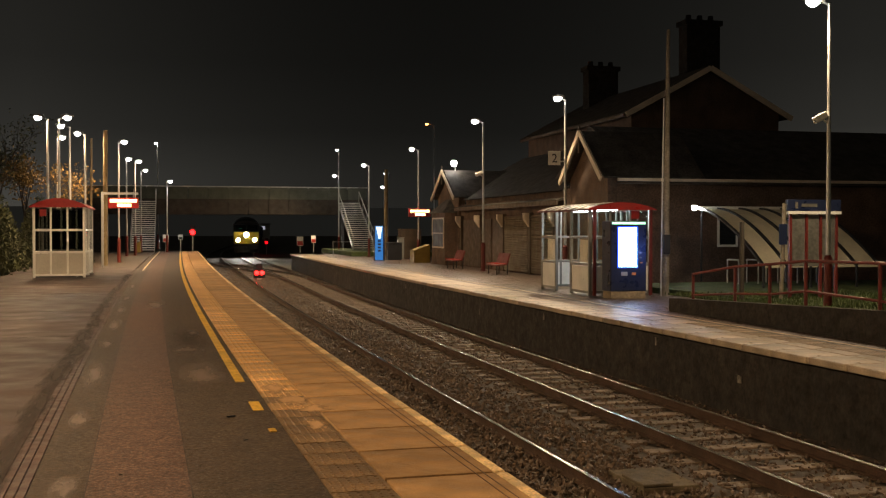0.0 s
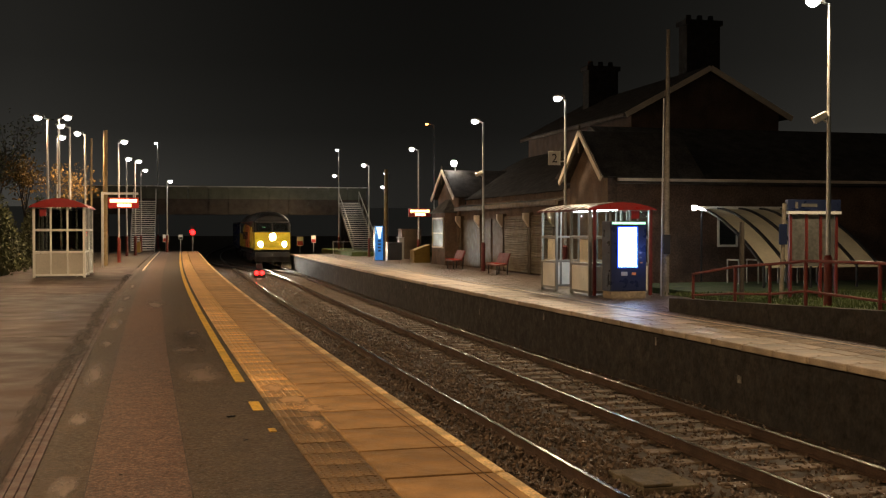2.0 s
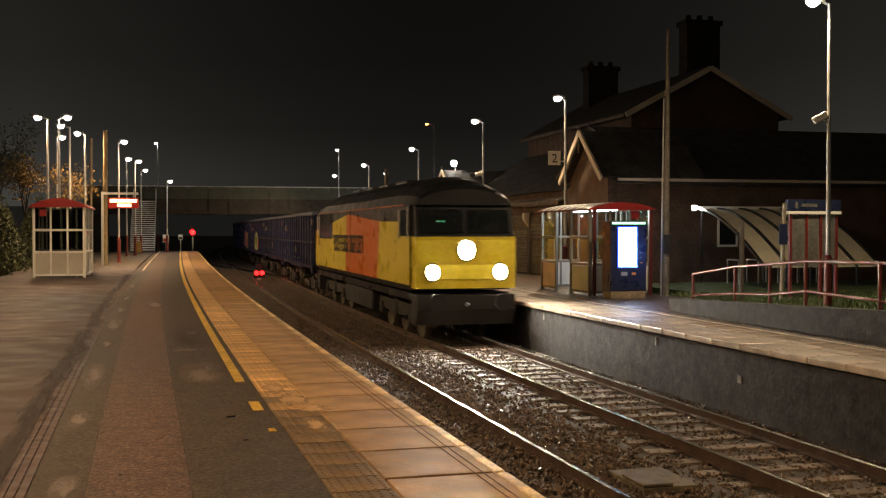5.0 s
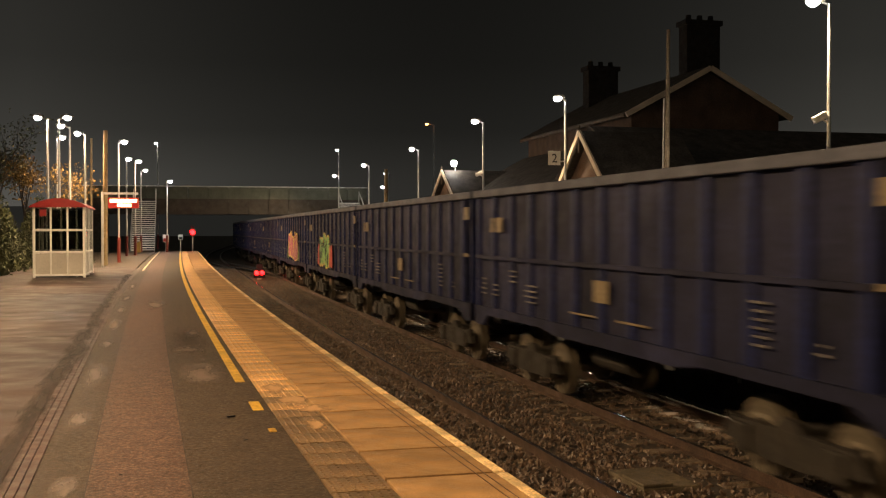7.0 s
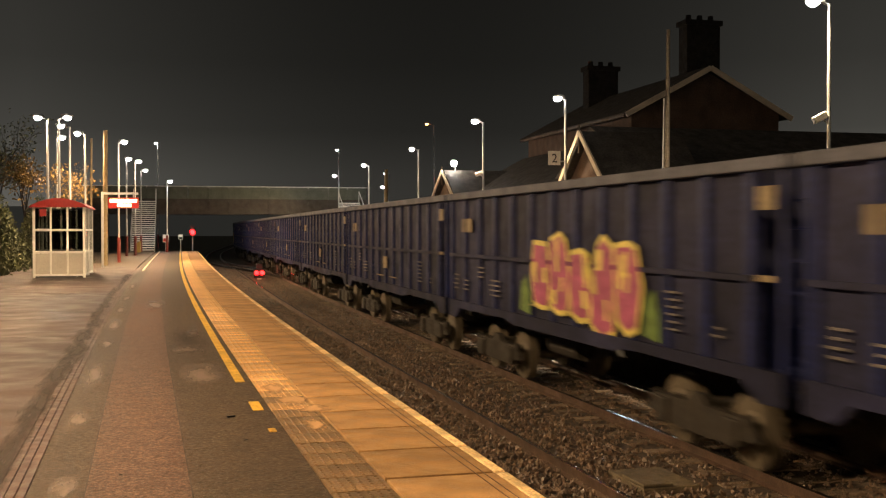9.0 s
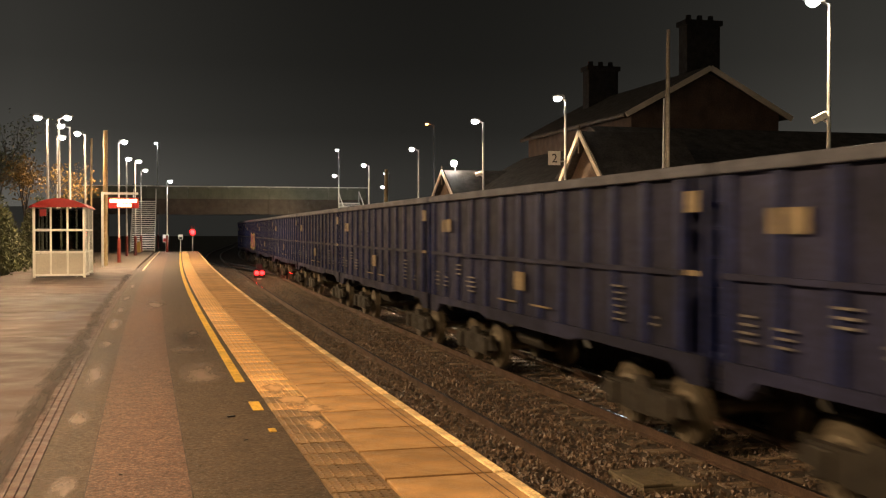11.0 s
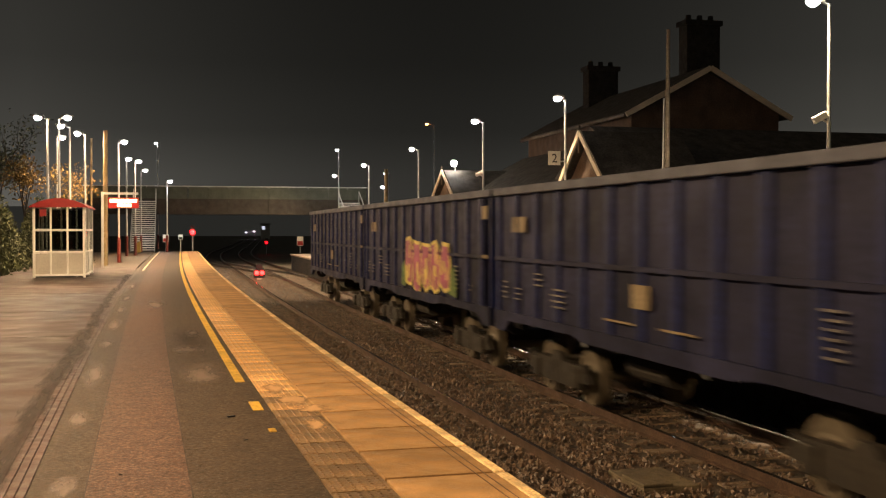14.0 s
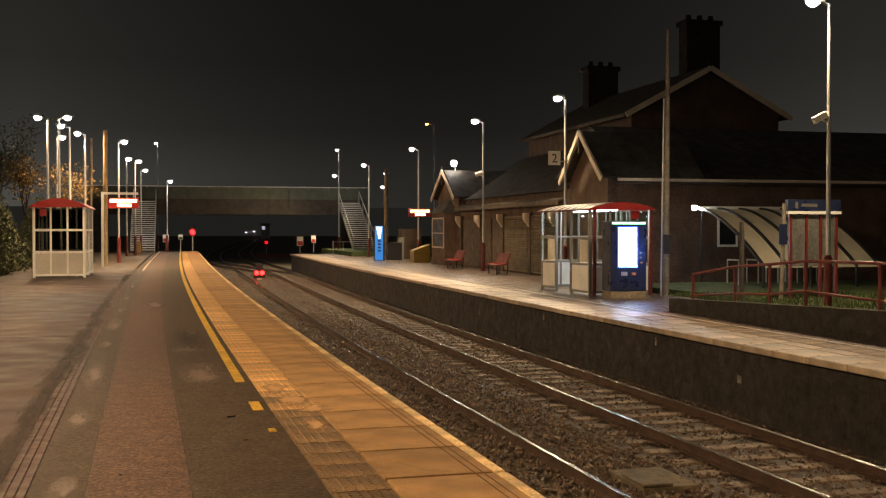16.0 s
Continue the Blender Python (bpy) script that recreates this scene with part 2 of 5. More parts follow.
M["pale_film"] = worn_film("pale_worn_film", (0.18, 0.13, 0.097), 0.5, grain=4, edge=0.75, cover=0.85)
M["dark_film"] = worn_film("dark_damp_film", (0.035, 0.025, 0.018), 0.4, edge=1.3, cover=0.5)
M["buff_film"] = worn_film("buff_worn_film", (0.56, 0.34, 0.16), 0.5, grain=5, edge=0.6, cover=0.8)
M["soil_film"] = worn_film("dark_soil_film", (0.03, 0.018, 0.012), 0.8, edge=0.7, cover=0.8)
M["dull_sheet"] = material("dull_notice_sheet", (0.12, 0.115, 0.1), 0.5, fine=12, coarse=3, vary=0.25, bump=0)
M["old_glass"] = material("old_window_glass", (0.03, 0.03, 0.022), 0.45, fine=5, coarse=1, vary=0.2, bump=0.1)
M["concrete_cover"] = material("mossy_concrete", (0.11, 0.085, 0.05), 0.75, fine=60, coarse=5, vary=0.35, bump=0.4, stain=0.3)
M["bridge_beam"] = material("brown_bridge_beam", (0.035, 0.026, 0.018), 0.7, fine=20, coarse=1.5, vary=0.3)
M["lamp_glow"] = glowing("lamp_glow", (1.0, 0.93, 0.85), 60)
M["lamp_far"] = glowing("lamp_glow_bluish", (0.9, 0.9, 1.0), 30)
M["lamp_orange"] = glowing("sodium_glow", (1.0, 0.2, 0.05), 16)
M["headlight"] = glowing("headlight_glow", (1.0, 0.96, 0.86), 1150)
M["marker"] = glowing("marker_glow", (1.0, 0.88, 0.68), 420)
M["red_glow"] = glowing("red_signal_glow", (1.0, 0.0008, 0.002), 18)
M["tail_glow"] = glowing("red_lamp_glow", (1.0, 0.006, 0.01), 12)
M["screen"] = glowing("bright_screen", (0.62, 0.78, 1.0), 6)
M["blue_panel"] = glowing("lit_blue_panel", (0.04, 0.25, 0.72), 0.55, (0.01, 0.06, 0.2))
M["screen_edge"] = glowing("blue_screen_fringe", (0.02, 0.1, 1.0), 2.2, (0.01, 0.02, 0.1))
M["blue_top"] = glowing("lit_pale_panel", (0.6, 0.85, 1.0), 1.3)
M["far_window"] = glowing("far_window_glow", (0.8, 0.85, 1.0), 0.35)
M["led_sign"] = glowing("orange_led_text", (1.0, 0.55, 0.25), 5)
M["green_strip"] = glowing("green_strip", (0.35, 0.9, 0.5), 2.0)
M["green_cab"] = glowing("green_cab_light", (0.03, 0.5, 0.22), 0.8)
M["strip_light"] = glowing("shelter_strip_light", (0.8, 1.0, 0.95), 9)


# ---- mesh helpers ----
def part(name, bm, mat, parent=None, label="", m=None):
    """Links a bmesh as one mesh object, under a thing or on its own."""
    me = bpy.data.meshes.new(name)
    bm.to_mesh(me)
    bm.free()
    me.materials.append(M[mat] if isinstance(mat, str) else mat)
    ob = new(name, me)
    ob.parent = parent
    if m is not None:
        ob.matrix_basis = m
    return tagged(ob, label) if label else ob


def thing(name, m, label, category, group="", kind=""):
    ob = new(name)
    ob.empty_display_size = 0.2
    ob.matrix_basis = m
    return tagged(ob, label, category, group, kind)


def box(bm, x0, x1, y0, y1, z0, z1, bevel=0.0):
    r = bmesh.ops.create_cube(bm, size=1.0)
    for v in r["verts"]:
        v.co = Vector(((x0 + x1) / 2 + v.co.x * (x1 - x0), (y0 + y1) / 2 + v.co.y * (y1 - y0), (z0 + z1) / 2 + v.co.z * (z1 - z0)))
    if bevel:
        edges = list({e for v in r["verts"] for e in v.link_edges})
        bmesh.ops.bevel(bm, geom=edges, offset=bevel, segments=2, affect="EDGES", profile=0.5)
    return bm


def rod(bm, p, q, r0, r1=None, seg=10):
    p, q = Vector(p), Vector(q)
    r1 = r0 if r1 is None else r1
    rot = (q - p).to_track_quat("Z", "Y").to_matrix().to_4x4()
    bmesh.ops.create_cone(bm, cap_ends=True, segments=seg, radius1=r0, radius2=r1, depth=(q - p).length,
                          matrix=Matrix.Translation((p + q) / 2) @ rot)
    return bm


def prism(bm, outline, axis, a, b):
    """Extrudes a 2D outline along x ('x': outline is y, z) or y ('y': outline is x, z) or z."""
    def put(u, v, w):
        return {"x": (w, u, v), "y": (u, w, v), "z": (u, v, w)}[axis]
    lo = [bm.verts.new(put(u, v, a)) for u, v in outline]
    hi = [bm.verts.new(put(u, v, b)) for u, v in outline]
    n = len(outline)
    bm.faces.new(lo[::-1])
    bm.faces.new(hi)
    for i in range(n):
        bm.faces.new((lo[i], lo[(i + 1) % n], hi[(i + 1) % n], hi[i]))
    bmesh.ops.recalc_face_normals(bm, faces=bm.faces)
    return bm


def B(*args, bevel=0.0):
    return box(bmesh.new(), *args, bevel=bevel)


def strip(y0, y1, d0, d1, z0, z1, step=2.0):
    """A solid band along the line."""
    bm = bmesh.new()
    n = max(1, int(round((y1 - y0) / step)))
    rings = []
    for i in range(n + 1):
        y = y0 + (y1 - y0) * i / n
        rings.append([bm.verts.new(on(y, d, z)) for d, z in ((d0, z0), (d1, z0), (d1, z1), (d0, z1))])
    for a, b in zip(rings, rings[1:]):
        for k in range(4):
            bm.faces.new((a[k], a[(k + 1) % 4], b[(k + 1) % 4], b[k]))
    bm.faces.new(rings[0])
    bm.faces.new(rings[-1][::-1])
    bmesh.ops.recalc_face_normals(bm, faces=bm.faces)
    return bm


def structure(name, label, category, m=None):
    return thing(name, m or Matrix(), label, category, kind="structure")


# ---- ground, ballast and rails ----
g = bmesh.new()
box(g, -900, 900, -400, 1500, -2.2, -1.42)
tagged(part("ground", g, "soil"), "dark bare ground around the railway", "ground", kind="structure")
tagged(part("ballast_bed", strip(-60, 340, NEAR_EDGE + 0.02, FAR_EDGE - 0.02, -1.45, -1.36, 3.0), "ballast"),
       "dark brown stone ballast under both tracks", "ballast", kind="structure")


def rail_profile(bm, d, y0, y1, step, pts, z):
    rings = []
    n = int((y1 - y0) / step)
    for i in range(n + 1):
        y = y0 + (y1 - y0) * i / n
        rings.append([bm.verts.new(on(y, d + u, z + v)) for u, v in pts])
    k = len(pts)
    for a, b in zip(rings, rings[1:]):
        for j in range(k):
            bm.faces.new((a[j], a[(j + 1) % k], b[(j + 1) % k], b[j]))
    bmesh.ops.recalc_face_normals(bm, faces=bm.faces)


WEB = [(-0.07, -0.155), (0.07, -0.155), (0.07, -0.14), (0.012, -0.12), (0.012, -0.04), (0.034, -0.03), (0.034, -0.004), (-0.034, -0.004), (-0.034, -0.03), (-0.012, -0.04), (-0.012, -0.12), (-0.07, -0.14)]
HEAD = [(-0.033, -0.004), (0.033, -0.004), (0.033, -0.002), (0.022, 0.0), (-0.022, 0.0), (-0.033, -0.002)]
tracks = {}
for key, centre, label in (("near", NEAR_TRACK, "railway track beside the buff-edged platform, rusty rails with bright tops"),
                           ("far", FAR_TRACK, "railway track with worn wooden sleepers and bright-topped rails")):
    tr = structure("track", label, "railway track")
    tracks[key] = tr
    for side in (-0.7525, 0.7525):
        bm = bmesh.new()
        rail_profile(bm, centre + side, -60, 330, 2.0, WEB, RAIL_Z)
        rail = part("rail", bm, "rail_side", tr)
        bm = bmesh.new()
        rail_profile(bm, centre + side, -60, 330, 2.0, HEAD, RAIL_Z)
        part("rail_head", bm, "rail_top", rail, "polished running surface")
    me = None
    for i in range(130):
        y = 4.0 + i * 0.655
        if me is None:
            me = bpy.data.meshes.new("sleeper")
            bm = B(-1.25, 1.25, -0.125, 0.125, -0.10, 0.0, bevel=0.012)
            bm.to_mesh(me)
            bm.free()
            me.materials.append(M["sleeper"])
        s = new("sleeper", me)
        s.parent = tr
        s.matrix_basis = at(y + random.uniform(-0.02, 0.02), centre, RAIL_Z - (0.19 if key == "near" else 0.155) + random.uniform(-0.012, 0.008), random.uniform(-1.5, 1.5))

# crossover rails between the tracks
xo = structure("crossover", "crossover rails joining the two tracks", "railway points")
for side in (-0.7525, 0.7525):
    bm = bmesh.new()
    rings = []
    for i in range(25):
        u = i / 24
        y, d = 66 + 34 * u, FAR_TRACK + (NEAR_TRACK - FAR_TRACK) * (3 * u * u - 2 * u ** 3) + side
        rings.append([bm.verts.new(on(y, d + p, RAIL_Z + q)) for p, q in ((-0.05, -0.15), (0.05, -0.15), (0.033, -0.002), (-0.033, -0.002))])
    for p, q in zip(rings, rings[1:]):
        for k in range(4):
            bm.faces.new((p[k], p[(k + 1) % 4], q[(k + 1) % 4], q[k]))
    bmesh.ops.recalc_face_normals(bm, faces=bm.faces)
    part("rail", bm, "rail_top", xo)

# loose ballast stones
def stones(y0, y1, d0, d1, count, size, z, heap=0.0):
    base = np.array([(1, 0, 0), (-1, 0, 0), (0, 1, 0), (0, -1, 0), (0, 0, 0.8), (0, 0, -0.8)], float)
    tri = [(0, 2, 4), (2, 1, 4), (1, 3, 4), (3, 0, 4), (2, 0, 5), (1, 2, 5), (3, 1, 5), (0, 3, 5)]
    rng = np.random.default_rng(7)
    V, F = [], []
    for i in range(count):
        y = y0 + (y1 - y0) * rng.random() ** 1.5
        d = d0 + (d1 - d0) * rng.random()
        r = size * rng.uniform(0.6, 1.5)
        c = on(y, d, z + rng.uniform(0, heap))
        q = Euler(rng.uniform(0, 6.28, 3)).to_matrix()
        pts = (base * rng.uniform(0.6, 1.2, (6, 1)) * r) @ np.array(q).T + np.array(c)
        k = len(V)
        V.extend(pts.tolist())
        F.extend([(a + k, b + k, e + k) for a, b, e in tri])
    me = bpy.data.meshes.new("ballast_stones")
    me.from_pydata(V, [], F)
    me.materials.append(M["stone"])
    return new("ballast_stones", me)


tagged(stones(5, 60, -2.3, 4.3, 26000, 0.035, -1.36, 0.035), "loose brown ballast stones between the rails", "ballast stones", kind="stuff")
tagged(stones(58, 96, -2.3, 4.3, 6500, 0.045, -1.355, 0.03), "brown ballast stones towards the crossover", "ballast stones", kind="stuff")
tagged(stones(5, 42, -2.3, 1.3, 16000, 0.036, -1.345, 0.045), "deep brown ballast over the sleepers beside the platform", "ballast stones", kind="stuff")

# ---- near platform ----
near = structure("platform_near", "asphalt platform with buff tactile strip and pale coping edge", "platform")
END = 89.0
part("platform_wall", strip(-30, END, NEAR_EDGE - 0.35, NEAR_EDGE - 0.02, -1.45, -0.10), "brick_dark", near, "sooty brick platform wall")
part("platform_core", strip(-30, END, -14, NEAR_EDGE - 0.34, -1.45, -0.07), "asphalt", near)
part("concrete_apron", strip(-30, 52, -14.0, -5.97, -0.072, 0.0), "concrete", near, "worn pale concrete surface")
part("asphalt_strip", strip(-30, END, -5.77, -5.41, -0.072, 0.0), "asphalt", near)
part("reddish_strip", strip(-30, END, -5.41, -4.74, -0.072, 0.003), "asphalt_red", near, "reddish worn asphalt band")
part("dark_strip", strip(-30, END, -4.74, -3.885, -0.072, 0.0), "asphalt", near)
part("far_apron", strip(52, END, -9.0, -5.97, -0.072, 0.0), "asphalt", near)
part("drain_channel", strip(-30, 50, -5.97, -5.77, -0.072, -0.006), "channel", near)
for d in (-5.965, -5.9, -5.835):
    part("drain_rib", strip(-30, 50, d + 0.006, d + 0.058, -0.006, 0.003), "channel", near)
part("yellow_line", strip(13.2, END, -4.06, -3.955, 0.0, 0.006), "yellow_line", near, "worn yellow safety line")
part("yellow_line", strip(11.3, 11.8, -4.05, -3.95, 0.0, 0.006), "yellow_line", near)
part("yellow_line", strip(10.2, 10.35, -4.02, -3.96, 0.0, 0.006), "yellow_line", near)
part("white_line", strip(47, END, -5.62, -5.55, 0.006, 0.012), "white_line", near)


def shared(name, bm, mat):
    me = bpy.data.meshes.new(name)
    bm.to_mesh(me)
    bm.free()
    me.materials.append(M[mat])
    return me


def piece(name, me, parent, m):
    o = new(name, me)
    o.parent = parent
    o.matrix_basis = m
    return o


# pale nosing and coping slabs
slab_me = shared("coping_slab", B(-0.42, 0.36, -0.452, 0.452, -0.07, 0.0, bevel=0.006), "slab")
nose_me = shared("coping_nosing", B(-0.025, 0.06, -0.452, 0.452, -0.10, 0.002, bevel=0.012), "nosing")
n = int((END - 2) / 0.914)
for i in range(n):
    y = 2.4 + i * 0.914
    piece("coping_slab", slab_me, near, at(y, NEAR_EDGE - 0.45, random.uniform(-0.003, 0.003)))
    piece("coping_nosing", nose_me, near, at(y, NEAR_EDGE - 0.06, 0.001))
# blister paving
bm = B(-0.205, 0.205, -0.1985, 0.1985, -0.06, 0.0)
for i in range(6):
    for j in range(6):
        bmesh.ops.create_cone(bm, cap_ends=True, segments=6, radius1=0.014, radius2=0.009, depth=0.006,
                              matrix=Matrix.Translation((-0.167 + i * 0.0667, -0.165 + j * 0.066, 0.003)))
bm_dirty = bm.copy()
tile_me = shared("tactile_tile", bm, "tactile")
dirty_me = shared("tactile_tile", bm_dirty, "tactile_dirty")
for i in range(int((END - 3) / 0.404)):
    y = 2.6 + i * 0.404
    piece("tactile_tile", dirty_me if y < 10.4 or (y < 12.5 and random.random() < 0.5) else tile_me, near, at(y, -3.67, random.uniform(-0.003, 0.002)))

# open joints between the bands and scored lines behind the edge
for d, w in ((-5.415, 0.008), (-4.745, 0.01)):
    part("joint", strip(4, END, d, d + w, 0.0, 0.0045), "grime", near)
for d in (NEAR_EDGE - 0.235, NEAR_EDGE - 0.175):
    part("scored_line", strip(4, 22, d, d + 0.004, 0.0, 0.0045), "channel", near)

# worn and stained patches
film_me = {}


def blot(y, d, ly, ld, film, label):
    """A thin ragged film on the paving, ly along the line and ld across it."""
    if film not in film_me:
        bm = bmesh.new()
        bmesh.ops.create_grid(bm, x_segments=2, y_segments=2, size=1.15)
        film_me[film] = shared("patch", bm, film)
    o = piece("patch", film_me[film], near, at(y, d, blot.z) @ Matrix.Diagonal((ld, ly, 1, 1)))
    blot.z += 0.00012
    tagged(o, label)


blot.z = 0.007
for y, d, ly, ld in ((14.0, -4.4, 1.3, 0.34), (16.6, -4.46, 0.6, 0.28), (14.2, -5.6, 1.7, 0.17), (17.6, -5.6, 0.8, 0.14), (11.2, -5.6, 0.7, 0.12), (21.0, -5.6, 1.6, 0.15), (24.5, -5.6, 1.2, 0.14),
                     (28.5, -5.6, 1.6, 0.14), (8.6, -5.55, 0.5, 0.12), (34.0, -5.6, 2.2, 0.13), (19.0, -4.3, 0.7, 0.12), (26.0, -4.9, 2.0, 0.3)):
    blot(y, d, ly, ld, "pale_film", "worn pale patch")
for y, d, ly, ld in ((38.0, -9.5, 4.0, 2.6), (29.0, -7.2, 2.8, 0.9), (23.2, -6.8, 2.0, 0.6), (20.4, -8.6, 0.7, 2.0), (26.2, -9.6, 0.8, 2.2), (33.5, -9.2, 1.0, 2.0), (16.5, -7.6, 0.6, 1.1), (12.6, -7.2, 0.8, 0.6), (18.0, -4.4, 3.0, 0.3)):
    blot(y, d, ly, ld, "dark_film", "dark damp stain")
for k in range(16):
    blot(7.5 + k * 2.3, -5.99 + random.uniform(-0.05, 0.04), 1.9, random.uniform(0.12, 0.2), "soil_film", "dark soil along the drain")
for y, d, ly, ld in ((11.8, -3.62, 0.5, 0.2), (11.2, -3.5, 0.3, 0.2), (12.6, -3.7, 0.5, 0.16), (10.4, -3.6, 0.4, 0.12)):
    blot(y, d, ly, ld, "buff_film", "tactile tiles rubbed pale")
for y in (19.0, 24.5, 31.0, 38.0):
    part("joint", strip(y, y + 0.05, -13.9, -5.98, 0.0, 0.003, 0.05), "asphalt", near)

# ---- far platform ----
far = structure("platform_far", "far platform with worn pale coping and dark brick face", "platform")
FEND = 84.5
part("platform_wall", strip(-40, FEND, FAR_EDGE + 0.10, FAR_EDGE + 0.5, -1.45, FAR_Z - 0.09), "brick_dark", far, "sooty brick platform face")
part("platform_core", strip(-40, FEND, FAR_EDGE + 0.5, 30, -1.45, FAR_Z - 0.07, 4.0), "asphalt", far)
part("platform_surface", strip(-40, FEND, FAR_EDGE + 1.42, 10.6, FAR_Z - 0.072, FAR_Z), "wet_asphalt", far, "wet reddish asphalt surface")
part("white_line", strip(-40, FEND, 6.02, 6.08, FAR_Z, FAR_Z + 0.005), "white_line", far)
fs_me = shared("edge_slab", B(-0.36, 0.36, -0.452, 0.452, -0.07, 0.0, bevel=0.006), "far_slab")
fn_me = shared("edge_coping", B(-0.35, 0.36, -0.452, 0.452, -0.11, 0.0, bevel=0.02), "far_slab")
for i in range(int((FEND - 4) / 0.914)):
    y = 4.4 + i * 0.914
    piece("edge_coping", fn_me, far, at(y, FAR_EDGE + 0.35, FAR_Z + random.uniform(-0.006, 0.004)))
    piece("edge_slab", fs_me, far, at(y, FAR_EDGE + 1.07, FAR_Z + random.uniform(-0.003, 0.003)))

bm = B(-0.205, 0.205, -0.1985, 0.1985, -0.06, 0.004)
for i in range(6):
    for j in range(6):
        bmesh.ops.create_cone(bm, cap_ends=True, segments=6, radius1=0.016, radius2=0.01, depth=0.008,
                              matrix=Matrix.Translation((-0.167 + i * 0.0667, -0.165 + j * 0.066, 0.008)))
far_tile_me = shared("tactile_tile", bm, "far_slab")
for i in range(40):
    piece("tactile_tile", far_tile_me, far, at(4.5 + i * 0.404, 5.62, FAR_Z + 0.004))


# ---- lamp posts ----
def lamp_post(y, d, z, height, arm, side, label, group, red=1.25, glow="lamp_glow", power=0, colour=LAMP, column="galv", camera_box=0.0, tilt=0.45, cone=168.0):
    """A column with a painted foot, a short arm and a lantern; side: degrees of the arm about z."""
    p = on(y, d, z)
    t = thing("lamp_post", pose(p.x, p.y, p.z, 0, 0, side), label, "lamp post", group)
    bm = rod(bmesh.new(), (0, 0, red), (0, 0, height), 0.055, 0.04, 12)
    part("column", bm, column, t)
    bm = rod(bmesh.new(), (0, 0, 0), (0, 0, red), 0.095, 0.095, 14)
    rod(bm, (0, 0, red), (0, 0, red + 0.06), 0.095, 0.055, 14)
    rod(bm, (0, 0, 0), (0, 0, 0.03), 0.16, 0.16, 14)
    part("foot", bm, "dark_red", t, "dark red painted foot")
    bm = rod(bmesh.new(), (0, 0, height - 0.04), (arm, 0, height + 0.06), 0.03, 0.03, 8)
    part("arm", bm, column, t)
    bm = bmesh.new()
    prism(bm, [(arm - 0.12, height + 0.06), (arm + 0.36, height + 0.09), (arm + 0.36, height + 0.13), (arm + 0.18, height + 0.19), (arm - 0.06, height + 0.15)], "y", -0.11, 0.11)
    lantern = part("lantern", bm, "grey_frame", t)
    bm = bmesh.new()
    bmesh.ops.create_uvsphere(bm, u_segments=14, v_segments=8, radius=0.15, matrix=Matrix.Translation((arm + 0.16, 0, height + 0.04)) @ Matrix.Diagonal((1.0, 0.9, 0.8, 1)))
    part("lens", bm, glow, lantern, "glowing lens")
    if camera_box:
        bm = box(bmesh.new(), -0.17, 0.17, -0.075, 0.075, -0.08, 0.08, bevel=0.02)
        bmesh.ops.transform(bm, matrix=Matrix.Translation((0.2, 0, camera_box)) @ Matrix.Rotation(radians(28), 4, "Y"), verts=bm.verts)
        rod(bm, (0.18, 0, camera_box - 0.02), (0, 0, camera_box - 0.14), 0.022, 0.022, 8)
        part("security_camera", bm, "white_paint", t, "white security camera")
    if power:
        w = t.matrix_basis @ Vector((arm + 0.18, 0, height - 0.14))
        inward = on(y, 0.8, RAIL_Z) - on(y, d, RAIL_Z)
        down_lamp("lamp_light", w, w + inward.normalized() * tilt + Vector((0, 0, -1)), power, colour, cone)
    return t


RIGHT = "tall galvanised lamp post with red foot and bright lantern"
for y, d, h, arm, cb in ((47.6, 9.43, 6.8, 0.22, 4.45), (63.95, 10.1, 6.75, 0.26, 0), (74.5, 8.9, 6.4, 0.2, 0), (89.5, 9.0, 6.4, 0.2, 0), (38.3, 9.85, 6.75, 0.13, 0)):
    lamp_post(y, d, FAR_Z, h, arm, 180, RIGHT, "far platform lamp posts", power=3900, colour=WARM_WHITE, camera_box=cb, tilt=1.0, cone=150.0)
lamp_post(22.0, 9.75, FAR_Z, 6.95, 0.22, 180, "tall galvanised lamp post with thick red foot beside ramp", "far platform lamp posts", power=1900, colour=WARM_WHITE, camera_box=4.4, tilt=0.25, cone=178.0)
LEFT = "slim galvanised platform lamp post with red foot"
for y, d, h, arm, side, pw in ((47.2, -9.35, 6.3, 0.25, 180, 2600), (47.1, -8.9, 6.3, 0.2, 0, 0), (50.7, -8.8, 6.3, 0.25, 180, 0), (54.4, -8.45, 6.3, 0.2, 180, 2600),
                               (57.0, -10.0, 6.3, 0.1, 0, 0), (59.1, -7.15, 6.3, 0.15, 0, 2600), (72.9, -7.4, 6.3, 0.0, 0, 0), (75.2, -6.95, 6.3, 0.1, 0, 2600), (86.5, -6.95, 6.3, 0.2, 0, 0)):
    lamp_post(y, d, 0, h, arm, side, LEFT, "near platform lamp posts", power=pw)
lamp_post(86.0, -4.98, 0, 5.45, 0.1, 0, "slim lamp post at the platform end", "near platform lamp posts", glow="lamp_far", power=300, colour=COOL)
# posts of the same rows beside and behind the camera
for y, d, z, side, pw in ((34.6, -10.1, 0, 0, 2300), (22.5, -9.4, 0, 0, 1800), (10.5, -9.2, 0, 0, 2350), (-1.5, -9.2, 0, 0, 2000), (8.0, 9.8, FAR_Z, 180, 1400)):
    lamp_post(y, d, z, 6.3, 0.3, side, LEFT, "near platform lamp posts", power=pw, tilt=0.6)


